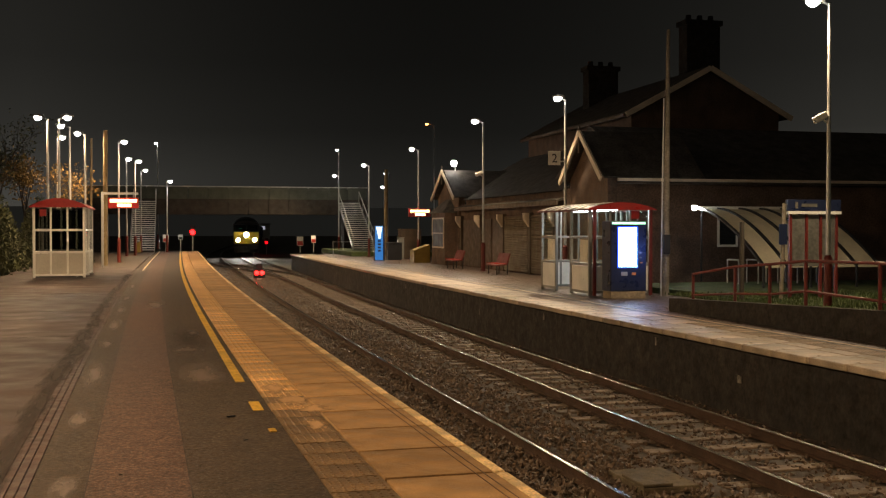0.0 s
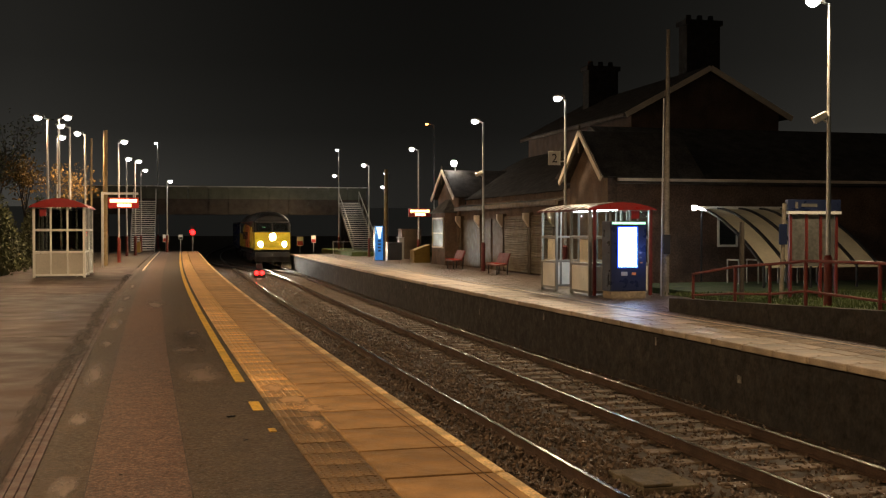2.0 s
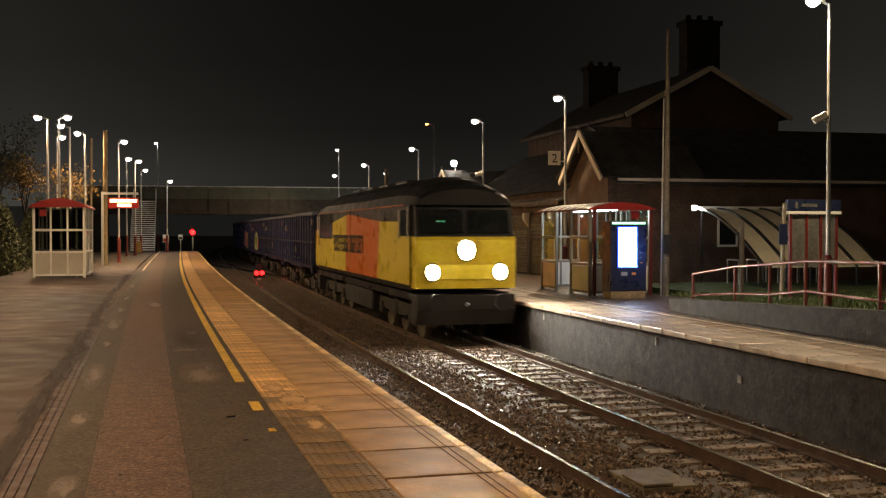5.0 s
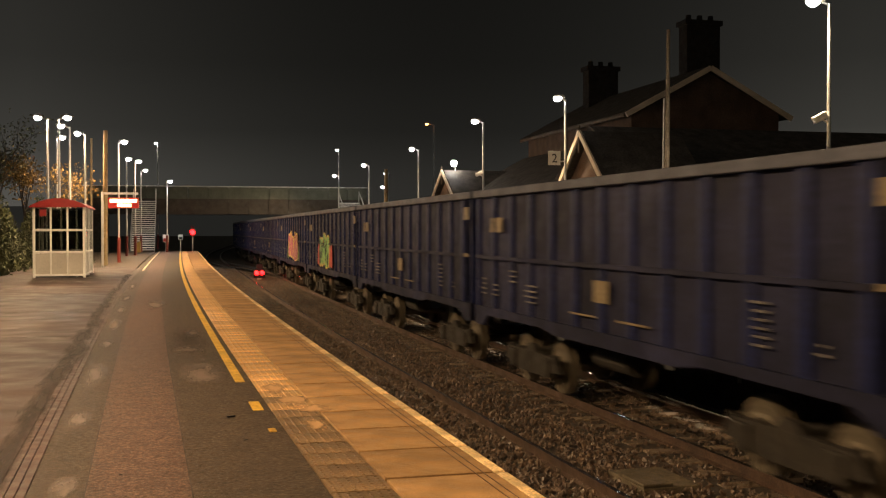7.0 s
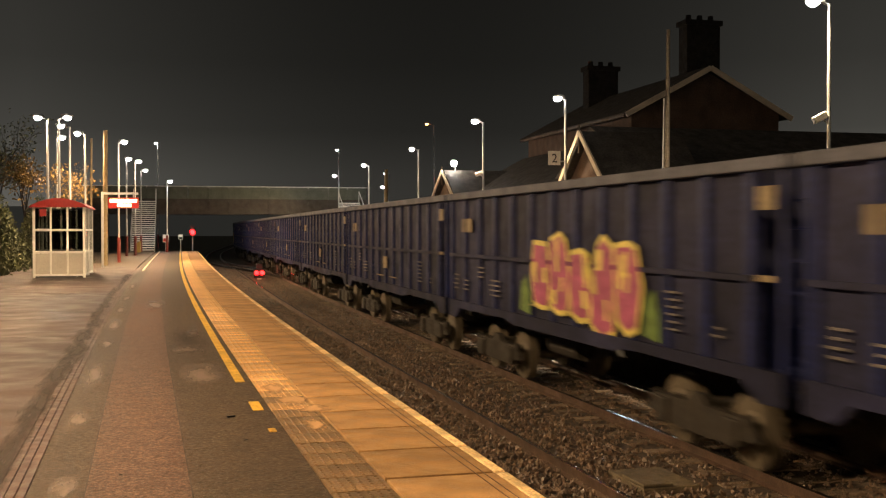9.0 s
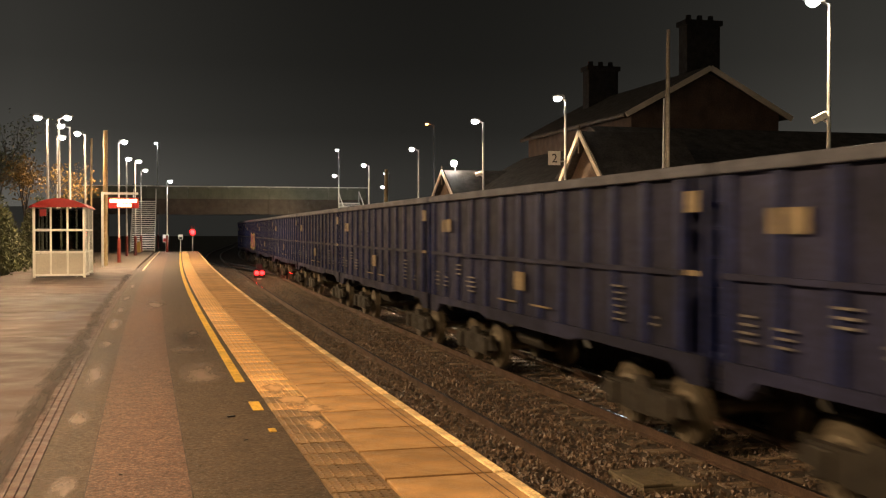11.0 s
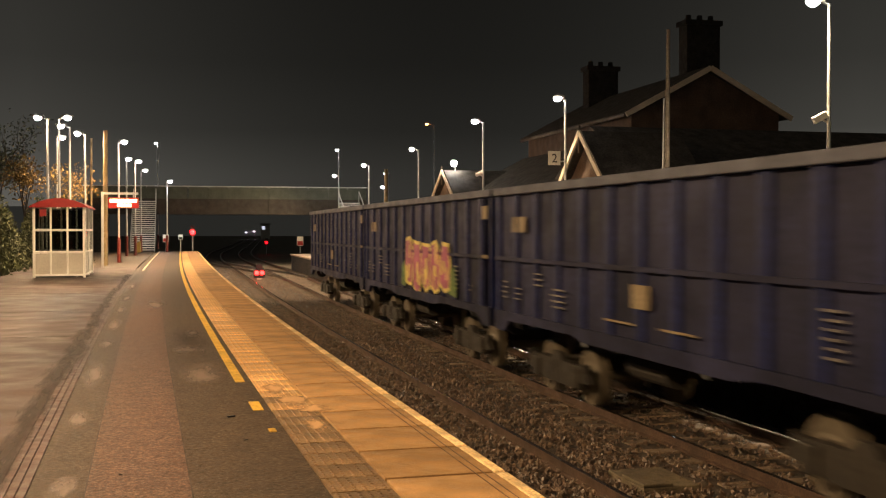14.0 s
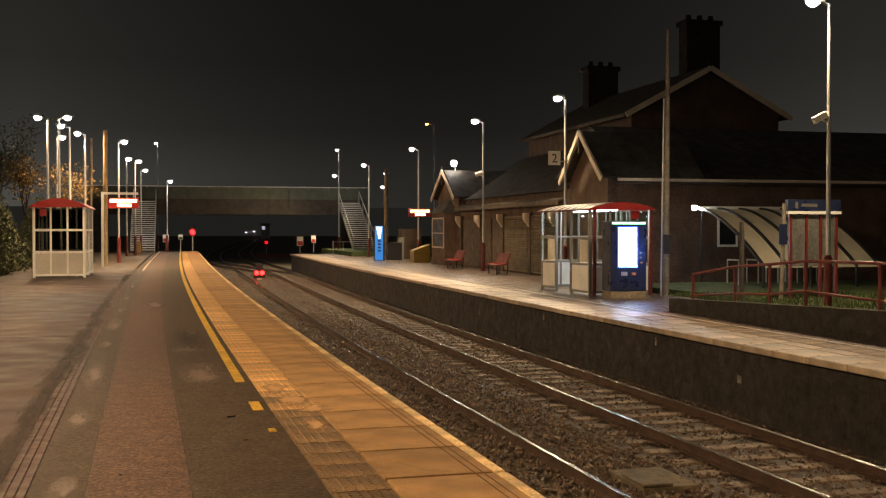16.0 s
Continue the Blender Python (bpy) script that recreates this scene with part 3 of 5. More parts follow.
# ---- train ----
def bogie(parent, y, axles, wheel_r, side_z=0.5):
    """A bogie frame with springs, and wheelsets under it."""
    half = (len(axles) - 1) * 0.5
    lo, hi = min(axles) - 0.55, max(axles) + 0.55
    bm = bmesh.new()
    for s in (-1, 1):
        x = s * 1.02
        prism(bm, [(y + lo, side_z - 0.08), (y + lo + 0.3, side_z + 0.16), (y - 0.3, side_z + 0.16), (y - 0.15, side_z + 0.3), (y + 0.15, side_z + 0.3), (y + 0.3, side_z + 0.16),
                   (y + hi - 0.3, side_z + 0.16), (y + hi, side_z - 0.08), (y + hi - 0.4, side_z - 0.12), (y + 0.45, side_z - 0.22), (y - 0.45, side_z - 0.22), (y + lo + 0.4, side_z - 0.12)], "x", x - 0.06, x + 0.06)
        for a in axles:
            box(bm, x - 0.12, x + 0.12, y + a - 0.16, y + a + 0.16, wheel_r - 0.17, wheel_r + 0.17, bevel=0.03)
            for q in (-0.3, 0.3):
                rod(bm, (x, y + a + q, wheel_r - 0.05), (x, y + a + q, side_z + 0.2), 0.07, 0.07, 8)
        for q in (-0.18, 0, 0.18):
            rod(bm, (x, y + q, side_z - 0.2), (x, y + q, side_z + 0.16), 0.075, 0.075, 8)
    box(bm, -1.0, 1.0, y - 0.2, y + 0.2, side_z - 0.05, side_z + 0.2)
    b = part("bogie", bm, "bogie", parent, "grimy brown bogie frame")
    for a in axles:
        bm = bmesh.new()
        for s in (-1, 1):
            rod(bm, (s * 0.69, 0, 0), (s * 0.82, 0, 0), wheel_r, wheel_r, 28)
            rod(bm, (s * 0.66, 0, 0), (s * 0.69, 0, 0), wheel_r + 0.025, wheel_r + 0.025, 28)
            rod(bm, (s * 0.82, 0, 0), (s * 0.835, 0, 0), wheel_r * 0.55, wheel_r * 0.45, 20)
            for k in range(4):
                u = math.pi * k / 2
                rod(bm, (s * 0.82, math.cos(u) * wheel_r * 0.72, math.sin(u) * wheel_r * 0.72), (s * 0.832, math.cos(u) * wheel_r * 0.72, math.sin(u) * wheel_r * 0.72), 0.035, 0.035, 8)
        rod(bm, (-0.9, 0, 0), (0.9, 0, 0), 0.08, 0.08, 10)
        part("wheelset", bm, "wheel", b, "worn steel wheels", m=pose(0, y + a, wheel_r))
    return b


def buffers(parent, y, s):
    for x in (-0.87, 0.87):
        bm = rod(bmesh.new(), (x, y, 1.05), (x, y + s * 0.42, 1.05), 0.09, 0.09, 12)
        rod(bm, (x, y + s * 0.42, 1.05), (x, y + s * 0.47, 1.05), 0.22, 0.22, 16)
        part("buffer", bm, "black", parent)
    part("coupling", rod(bmesh.new(), (0, y, 1.0), (0, y + s * 0.4, 0.95), 0.05, 0.05, 8), "black", parent)


W_HALF, W_LEN, W_TOP, W_SILL = 1.36, 12.95, 3.68, 1.26


def wagon(label):
    """An open box wagon, its length along y, standing on the rail tops at z 0."""
    t = thing("box_wagon", Matrix(), label, "freight wagon", "train wagons")
    h = W_LEN / 2
    body = part("wagon_floor", B(-W_HALF + 0.1, W_HALF - 0.1, -h + 0.59, h - 0.59, W_SILL, W_SILL + 0.06), "wagon_blue", t)
    for s in (-1, 1):
        part("side_wall", B(s * (W_HALF - 0.07) - 0.02, s * (W_HALF - 0.07) + 0.02, -h + 0.42, h + 0.15, W_SILL, W_TOP - 0.1), "wagon_grime", t)
    for s in (-1, 1):
        bm = bmesh.new()
        prism(bm, [(s * (h - 0.58), 1.9), (s * (h - 0.54), 1.9), (s * (h - 0.54), W_TOP - 0.1), (s * (h - 0.58), W_TOP - 0.1)], "x", -W_HALF + 0.05, W_HALF - 0.05)
        box(bm, -W_HALF + 0.05, W_HALF - 0.05, s * (h - 0.56) - 0.02, s * (h - 0.56) + 0.02, W_SILL, 2.0)
        part("end_wall", bm, "wagon_blue", t)
    ribs = 13
    rib = shared("rib", prism(bmesh.new(), [(-0.03, -0.11), (0.075, -0.075), (0.075, 0.075), (-0.03, 0.11)], "z", W_SILL - 0.06, W_TOP - 0.14), "wagon_blue")
    for s in (-1, 1):
        for i in range(ribs):
            y = -h + 0.55 + (W_LEN - 0.52) * i / (ribs - 1)
            piece("rib", rib, body, Matrix.Translation((s * (W_HALF - 0.06), y, 0)) @ Matrix.Rotation(0 if s > 0 else math.pi, 4, "Z"))
    bm = bmesh.new()
    for s in (-1, 1):
        box(bm, s * W_HALF - 0.07, s * W_HALF + 0.05, -h - 0.2, h + 0.2, W_TOP - 0.15, W_TOP, bevel=0.02)
        box(bm, -W_HALF, W_HALF, s * (h + 0.12) - 0.08, s * (h + 0.12) + 0.08, W_TOP - 0.14, W_TOP - 0.002, bevel=0.02)
    part("top_rim", bm, "wagon_rim", t, "worn grey top rim")
    for s in (-1, 1):
        part("waist_rail", B(s * W_HALF - 0.03, s * W_HALF + 0.04, -h + 0.4, h + 0.14, 2.31, 2.38), "wagon_grime", t)
    bm = bmesh.new()
    for s in (-1, 1):
        prism(bm, [(-h - 0.15, 1.36), (-h - 0.15, 1.0), (-h + 0.35, 0.98), (-h + 0.7, 1.2), (-h + 3.7, 1.22), (-h + 4.3, 1.14), (h - 4.3, 1.14), (h - 3.7, 1.22), (h - 0.7, 1.2), (h - 0.35, 0.98), (h + 0.15, 1.0), (h + 0.15, 1.36)],
              "x", s * (W_HALF - 0.02) - 0.05, s * (W_HALF - 0.02) + 0.05)
    part("sole_bar", bm, "wagon_grime", t, "dented grimy sole bar")
    # end frames with ladders and platforms
    for s in (-1, 1):
        bm = bmesh.new()
        for x in (-W_HALF + 0.05, W_HALF - 0.05):
            box(bm, x - 0.05, x + 0.05, s * (h + 0.1) - 0.05, s * (h + 0.1) + 0.05, 1.1, W_TOP - 0.1)
        for z in (1.5, 1.85, 2.2, 2.55, 2.9, 3.2):
            rod(bm, (-W_HALF + 0.08, s * (h + 0.08), z), (-W_HALF + 0.55, s * (h + 0.08), z), 0.018, 0.018, 6)
        box(bm, -W_HALF + 0.05, W_HALF - 0.05, s * (h - 0.15) - 0.3, s * (h - 0.15) + 0.3, 1.28, 1.34)
        part("end_frame", bm, "wagon_blue", t)
    # plates and stencils on the side that faces the near platform
    x0, x1 = -W_HALF - 0.036, -W_HALF - 0.026
    part("end_plate", B(x0, x1, -h + 0.0, -h + 0.34, 3.1, 3.36), "plate_buff", t, "buff end plate")
    part("end_plate", B(x0, x1, -h + 0.02, -h + 0.32, 2.32, 2.39), "plate_buff", t, "buff end plate")
    bar_x = (x0 + 0.012, x1 + 0.012)
    for y, z, w, rows in ((6.1, 1.62, 0.36, 4), (5.35, 1.62, 0.4, 3), (4.35, 1.92, 0.5, 3), (3.35, 1.6, 0.6, 4), (-4.07, 1.6, 0.36, 6), (-5.2, 1.62, 0.26, 2)):
        for r in range(rows):
            part("stencil_line", B(*bar_x, y - w / 2, y + w / 2 - random.uniform(0, 0.15), z + r * 0.095, z + r * 0.095 + 0.028), "stencil", t)
    for k, w in ((0, 0.4), (0.52, 0.2)):
        part("stencil_mark", B(*bar_x, 4.9 + k, 4.9 + k + w, 2.84, 3.12), "plate_buff", t)
    part("data_panel", B(*bar_x, -0.02, 0.5, 1.8, 2.13), "plate_buff", t, "buff data panel")
    part("sill_strip", B(*bar_x, -1.35, -0.35, 1.56, 1.59), "plate_buff", t)
    part("sill_strip", B(*bar_x, 0.45, 1.45, 1.56, 1.59), "plate_buff", t)
    for y in (-h + 2.3, h - 2.3):
        bogie(t, y, (-0.9, 0.9), 0.46)
    for s in (-1, 1):
        buffers(t, s * (h - 0.15), s)
    bm = bmesh.new()
    rod(bm, (-0.7, 0.4, 0.85), (-0.7, 1.7, 0.85), 0.2, 0.2, 14)
    box(bm, -0.25, 0.25, -h + 0.4, h - 0.4, 1.0, 1.3)
    part("brake_gear", bm, "bogie", t)
    part("pull_rod", rod(bmesh.new(), (-1.05, -1.6, 0.55), (-1.05, 1.0, 0.55), 0.022, 0.022, 6), "bright", t, "bright steel pull rod")
    return t


def letters(colours, y0, wid, z0, hgt, seed, t):
    """Sprayed bubble letters with an edging colour, laid over the panels."""
    rng = random.Random(seed)
    x = -W_HALF - 0.022
    n = 5

    def blob(bm, pts, xo, grow=0.0):
        cy, cz = sum(p[0] for p in pts) / len(pts), sum(p[1] for p in pts) / len(pts)
        out = []
        for y, z in pts:
            v = Vector((y - cy, z - cz))
            v = v * (1 + grow / max(v.length, 0.05))
            out.append((cy + v.x, cz + v.y))
        prism(bm, out, "x", x - xo - 0.006, x - xo)

    for i in range(n):
        a, b = y0 + wid * i / n, y0 + wid * (i + 0.9) / n
        zt, zb = z0 + hgt * rng.uniform(0.84, 1.0), z0 + hgt * rng.uniform(0.0, 0.16)
        w = b - a
        pts = [(a + w * rng.uniform(0, 0.15), zb), (a + w * 0.5, zb - rng.uniform(0, 0.1)), (b - w * rng.uniform(0, 0.15), zb + 0.06), (b, (zt + zb) / 2 + rng.uniform(-0.2, 0.2)),
               (b - w * rng.uniform(0, 0.3), zt - 0.05), (a + w * 0.45, zt + rng.uniform(-0.12, 0.1)), (a + w * rng.uniform(0, 0.2), zt - 0.08), (a - 0.03, (zt + zb) / 2)]
        for bm_part, c, xo, grow in ((bmesh.new(), colours[1], 0.0, 0.09), (bmesh.new(), colours[0] if i % 2 else colours[3], 0.008, 0.0)):
            blob(bm_part, pts, xo, grow)
            part("spray_paint", bm_part, c, t, "bright sprayed letter shape")
        for _ in range(3):
            cy, cz = rng.uniform(a + 0.12, b - 0.12), rng.uniform(zb + 0.15, zt - 0.2)
            hw, hh = rng.uniform(0.04, 0.09), rng.uniform(0.1, 0.28)
            lean = rng.uniform(-0.1, 0.1)
            bm_part = bmesh.new()
            blob(bm_part, [(cy - hw, cz - hh), (cy + hw, cz - hh), (cy + hw + lean, cz + hh), (cy - hw + lean, cz + hh)], 0.016)
            part("spray_paint", bm_part, colours[2], t)


def loco():
    """A heavy diesel locomotive, its nose towards -y, on the rail tops at z 0."""
    t = thing("diesel_locomotive", Matrix(), "yellow and orange diesel freight locomotive with black roof, headlights lit", "locomotive")
    h = 9.25
    roof = [(1.37, 3.2), (1.24, 3.45), (0.98, 3.67), (0.6, 3.83), (0.2, 3.9)]

    def hull(outline, y0, y1, close=True):
        bm = bmesh.new()
        prism(bm, outline, "y", y0, y1)
        return bm
    mirror = lambda pts: pts + [(-x, z) for x, z in reversed(pts)]
    # body sides in colour blocks, cut at a slant
    body = part("body", hull(mirror([(1.34, 1.3), (1.375, 1.5), (1.375, 3.18), (1.34, 3.22)]), -h + 0.5, h - 0.5), "loco_black", t)
    lo = 1.42
    blocks = (("yellow_side", "loco_yellow", [(-h + 0.45, lo), (-4.4, lo), (-4.8, 2.86), (-h + 1.75, 2.84), (-h + 1.75, 2.5), (-h + 0.45, 2.5)]),
              ("orange_side", "loco_orange", [(-4.4, lo), (1.5, lo), (1.2, 3.09), (0.6, 3.1), (-4.8, 2.86)]),
              ("yellow_side", "loco_yellow", [(1.5, lo), (h - 0.05, lo), (h - 0.05, 2.62), (8.15, 2.66), (8.15, 2.36), (4.5, 2.36), (4.45, 2.89), (1.2, 3.09)]))
    for name, mat, outline in blocks:
        for s in (-1, 1):
            part(name, prism(bmesh.new(), outline, "x", *sorted((s * 1.374, s * 1.392))), mat, body)
    # roof lofted down to rounded ends
    bm = bmesh.new()
    rings = []
    full = mirror(roof)
    for y, drop, nar in ((-h + 0.12, 0.50, 0.93), (-h + 0.3, 0.34, 0.96), (-h + 0.7, 0.18, 0.985), (-h + 1.4, 0.05, 1.0), (-h + 2.2, 0.0, 1.0),
                         (h - 2.2, 0.0, 1.0), (h - 1.4, 0.05, 1.0), (h - 0.7, 0.18, 0.985), (h - 0.3, 0.34, 0.96), (h - 0.12, 0.50, 0.93)):
        rings.append([bm.verts.new((x * nar, y, 3.2 + (z - 3.2) * (1 - drop))) for x, z in full])
    for a, b in zip(rings, rings[1:]):
        for k in range(len(full)):
            bm.faces.new((a[k], a[(k + 1) % len(full)], b[(k + 1) % len(full)], b[k]))
    bm.faces.new(rings[0]), bm.faces.new(rings[-1])
    bmesh.ops.recalc_face_normals(bm, faces=bm.faces)
    for y in (-4.0, -1.2, 1.6, 4.2):
        box(bm, -0.42, 0.42, y, y + 1.6, 3.82, 3.94, bevel=0.03)
    part("roof", bm, "loco_black", t, "black curved roof")
    bm = bmesh.new()
    for s in (-1, 1):
        box(bm, s * 1.38 - 0.015, s * 1.38 + 0.015, -h + 1.2, h - 1.2, 3.2, 3.222)
    part("cantrail_stripe", bm, "loco_orange", t, "thin orange stripe below the roof")
    for s in (-1, 1):
        # cab front: raked screen over a flat nose
        bm = bmesh.new()
        prism(bm, [(s * (h - 0.5), 1.36), (s * (h + 0.02), 1.36), (s * (h + 0.02), 2.42), (s * (h - 0.06), 2.5), (s * (h - 0.5), 2.5)], "x", -1.33, 1.33)
        cab = part("cab_front", bm, "loco_yellow", t, "yellow cab front")
        bm = bmesh.new()
        prism(bm, [(s * (h - 0.5), 2.5), (s * (h - 0.05), 2.5), (s * (h - 0.22), 3.16), (s * (h - 0.5), 3.2)], "x", -1.3, 1.3)
        part("screen_surround", bm, "loco_black", cab)
        for a, b in ((-1.18, -0.06), (0.06, 1.18)):
            bm = bmesh.new()
            prism(bm, [(s * (h - 0.03), 2.58), (s * (h - 0.015), 2.58), (s * (h - 0.165), 3.1), (s * (h - 0.18), 3.1)], "x", a, b)
            part("windscreen", bm, "dark_glass", cab)
        for x in (-1.42, 1.42):
            bm = bmesh.new()
            if s > 0:
                box(bm, x * 0.976 - 0.012, x * 0.976 + 0.012, h - 4.72, h - 1.22, 2.37, 3.17, bevel=0.01)
            else:
                box(bm, x * 0.976 - 0.012, x * 0.976 + 0.012, -h + 0.75, -h + 1.6, 2.52, 3.1, bevel=0.01)
            part("side_window", bm, "dark_glass", cab, "dark cab side window and grille panel")
            for q in (0.62, 1.2) if s > 0 else (0.6, 1.68):
                bm = rod(bmesh.new(), (x * 0.985, s * (h - q), 2.45), (x * 0.985, s * (h - q), 3.12), 0.022, 0.022, 6)
                part("grab_rail", bm, "galv", cab, "pale grab rail")
        bm = bmesh.new()
        box(bm, -0.75, 0.75, *sorted((s * (h - 0.02), s * (h + 0.05))), 1.55, 1.9, bevel=0.02)
        part("lamp_panel", bm, "loco_yellow", cab)
        buffers(t, s * (h - 0.02), s)
        bm = bmesh.new()
        prism(bm, [(s * (h - 0.6), 1.22), (s * (h + 0.1), 1.22), (s * (h + 0.1), 0.85), (s * (h - 0.1), 0.45), (s * (h - 0.6), 0.45)], "x", -1.3, 1.3)
        part("buffer_beam", bm, "loco_grey", t)
    # lit lamps on the leading end
    for x, z, r, mat in ((0.0, 2.2, 0.21, "headlight"), (-0.9, 1.72, 0.17, "marker"), (0.9, 1.72, 0.17, "marker")):
        bm = rod(bmesh.new(), (x, -h - 0.0, z), (x, -h - 0.075, z), r + 0.04, r + 0.04, 18)
        hl = part("headlight", bm, "loco_grey", t)
        bm = rod(bmesh.new(), (x, -h - 0.07, z), (x, -h - 0.09, z), r, r * 0.9, 18)
        part("lens", bm, mat, hl, "blazing lamp lens")
    bm = bmesh.new()
    for x in (-0.75, -0.62, -0.35):
        box(bm, x, x + 0.07, -h + 0.085, -h + 0.1, 2.72, 2.8 + 0.05 * (x < -0.5))
    part("cab_display", bm, "green_cab", t, "green cab display glow")
    # lettering band drawn as plain bars
    bm = bmesh.new()
    y = h - 5.0
    for w in [0.34] * 9 + [0.34] * 7:
        box(bm, -1.413, -1.405, y - w, y - w + 0.08, 2.0, 2.5)
        box(bm, -1.413, -1.405, y - w, y - 0.06, 2.41, 2.5)
        if random.random() < 0.6:
            box(bm, -1.413, -1.405, y - w, y - 0.06, 2.0, 2.09)
        if random.random() < 0.5:
            box(bm, -1.413, -1.405, y - 0.14, y - 0.06, 2.0 + random.choice((0, 0.26)), 2.5 - random.choice((0, 0.24)))
        if random.random() < 0.5:
            box(bm, -1.413, -1.405, y - w, y - 0.1, 2.22, 2.29)
        y -= w + (0.18 if abs(y - (h - 8.06)) < 0.2 else 0.05)
    part("name_bars", bm, "loco_grey", t, "dark grey bars across the side")
    for y in (-5.7, 5.7):
        bogie(t, y, (-2.05, 0.0, 2.05), 0.57, 0.72)
    bm = B(-1.2, 1.2, -2.6, 2.6, 0.38, 1.1, bevel=0.05)
    part("fuel_tank", bm, "loco_grey", t)
    bm = B(-1.3, 1.3, -h + 0.5, h - 0.5, 1.05, 1.24)
    part("underframe", bm, "loco_black", t)
    for o in t.children_recursive:
        if o.name.split(".")[0] not in ("bogie", "wheelset", "buffer", "coupling"):
            for v in o.data.vertices:
                if v.co.z > 1.2:
                    v.co.z = 1.2 + (v.co.z - 1.2) * 1.165
    return t


LOCO_LEN, PITCH = 19.36, 13.62
WAGON_LABELS = "dusty navy blue open box wagon with white stencils"
train = [(loco(), LOCO_LEN / 2, 5.7)]
first = wagon(WAGON_LABELS)
train.append((first, LOCO_LEN + 0.5 + PITCH * 0.5, 4.05))
for k in range(1, 13):
    train.append((copy_thing(first, Matrix()), LOCO_LEN + 0.5 + PITCH * (k + 0.5), 4.05))
GRAFFITI = {3: (("spray_green", "spray_yellow", "wagon_grime", "spray_green"), 11, -0.3, 2.75), 4: (("spray_pink", "spray_yellow", "spray_yellow", "spray_pink"), 5, -3.15, 4.4), 12: (("spray_pink", "spray_yellow", "spray_yellow", "spray_pink"), 8, -3.55, 4.5)}
for k, (cols, seed, start, wide) in GRAFFITI.items():
    w = train[k][0]
    letters(cols, start, wide, 1.4, 1.35, seed, w)
    if k == 3:
        for s, wd in ((start - 0.92, 0.9), (start + wide - 0.02, 0.5)):
            bm = prism(bmesh.new(), [(s, 1.45), (s + wd, 1.5), (s + wd * 0.9, 2.2), (s + wd * 0.1, 2.35)], "x", -W_HALF - 0.028, -W_HALF - 0.022)
            part("spray_paint", bm, "spray_red", w)
    for s, wd in {4: ((start + wide, 0.55), (start - 0.6, 0.5)), 12: ((start - 0.6, 0.62), (start + wide, 0.4))}.get(k, ()):
        bm = prism(bmesh.new(), [(s, 1.4), (s + wd, 1.46), (s + wd * 0.8, 1.95), (s + wd * 0.35, 2.1), (s + wd * 0.1, 1.8)], "x", -W_HALF - 0.028, -W_HALF - 0.022)
        part("spray_paint", bm, "spray_moss", w, "dull green sprayed patch")
    tagged(w, "navy blue open box wagon with colourful sprayed lettering")
tail = train[13][0]
bm = rod(bmesh.new(), (-0.9, W_LEN / 2 + 0.14, 1.5), (-0.9, W_LEN / 2 + 0.24, 1.5), 0.08, 0.08, 12)
part("tail_lamp", bm, "tail_glow", tail, "small red tail lamp")


def nose_s(t):
    """Metres of line from the nose to the reference point; the train gathers speed slowly."""
    u = t - 9.0
    return -53.566 - 19.502 * u - 0.04844 * u * u


def spot(s):
    y = float(np.interp(s, TAB_S, TAB_Y))
    return on(y, FAR_TRACK, RAIL_Z)


def motions():
    for ob, back, half in train:
        rows = []
        for i in range(33):
            t = i * 0.5
            s = nose_s(t) + back
            a, b = spot(s - half), spot(s + half)
            c = (a + b) / 2
            v = b - a
            rows.append((t, pose(c.x, c.y, c.z, 0, 0, math.degrees(math.atan2(-v.x, v.y)))))
        walk(ob, rows)
        # wheels roll as far as the vehicle runs
        for w in ob.children_recursive:
            if w.name.startswith("wheelset"):
                place = w.matrix_basis.translation.copy()
                walk(w, [(i / FPS, pose(*place, math.degrees((nose_s(0) - nose_s(i / FPS)) / place.z), 0, 0)) for i in range(16 * FPS + 1)])


# ---- station building on the far platform ----
def bar(bm, p, q, wid, hgt):
    """A squared timber from p to q."""
    p, q = Vector(p), Vector(q)
    r = bmesh.ops.create_cube(bm, size=1.0)
    rot = (q - p).to_track_quat("Y", "Z").to_matrix().to_4x4()
    m = Matrix.Translation((p + q) / 2) @ rot @ Matrix.Diagonal((wid, (q - p).length, hgt, 1))
    bmesh.ops.transform(bm, matrix=m, verts=r["verts"])
    return bm


F = at(42.0, 10.3, FAR_Z)
station = thing("station_building", F, "old brick station building with pointed gables and roller shutters", "station building")


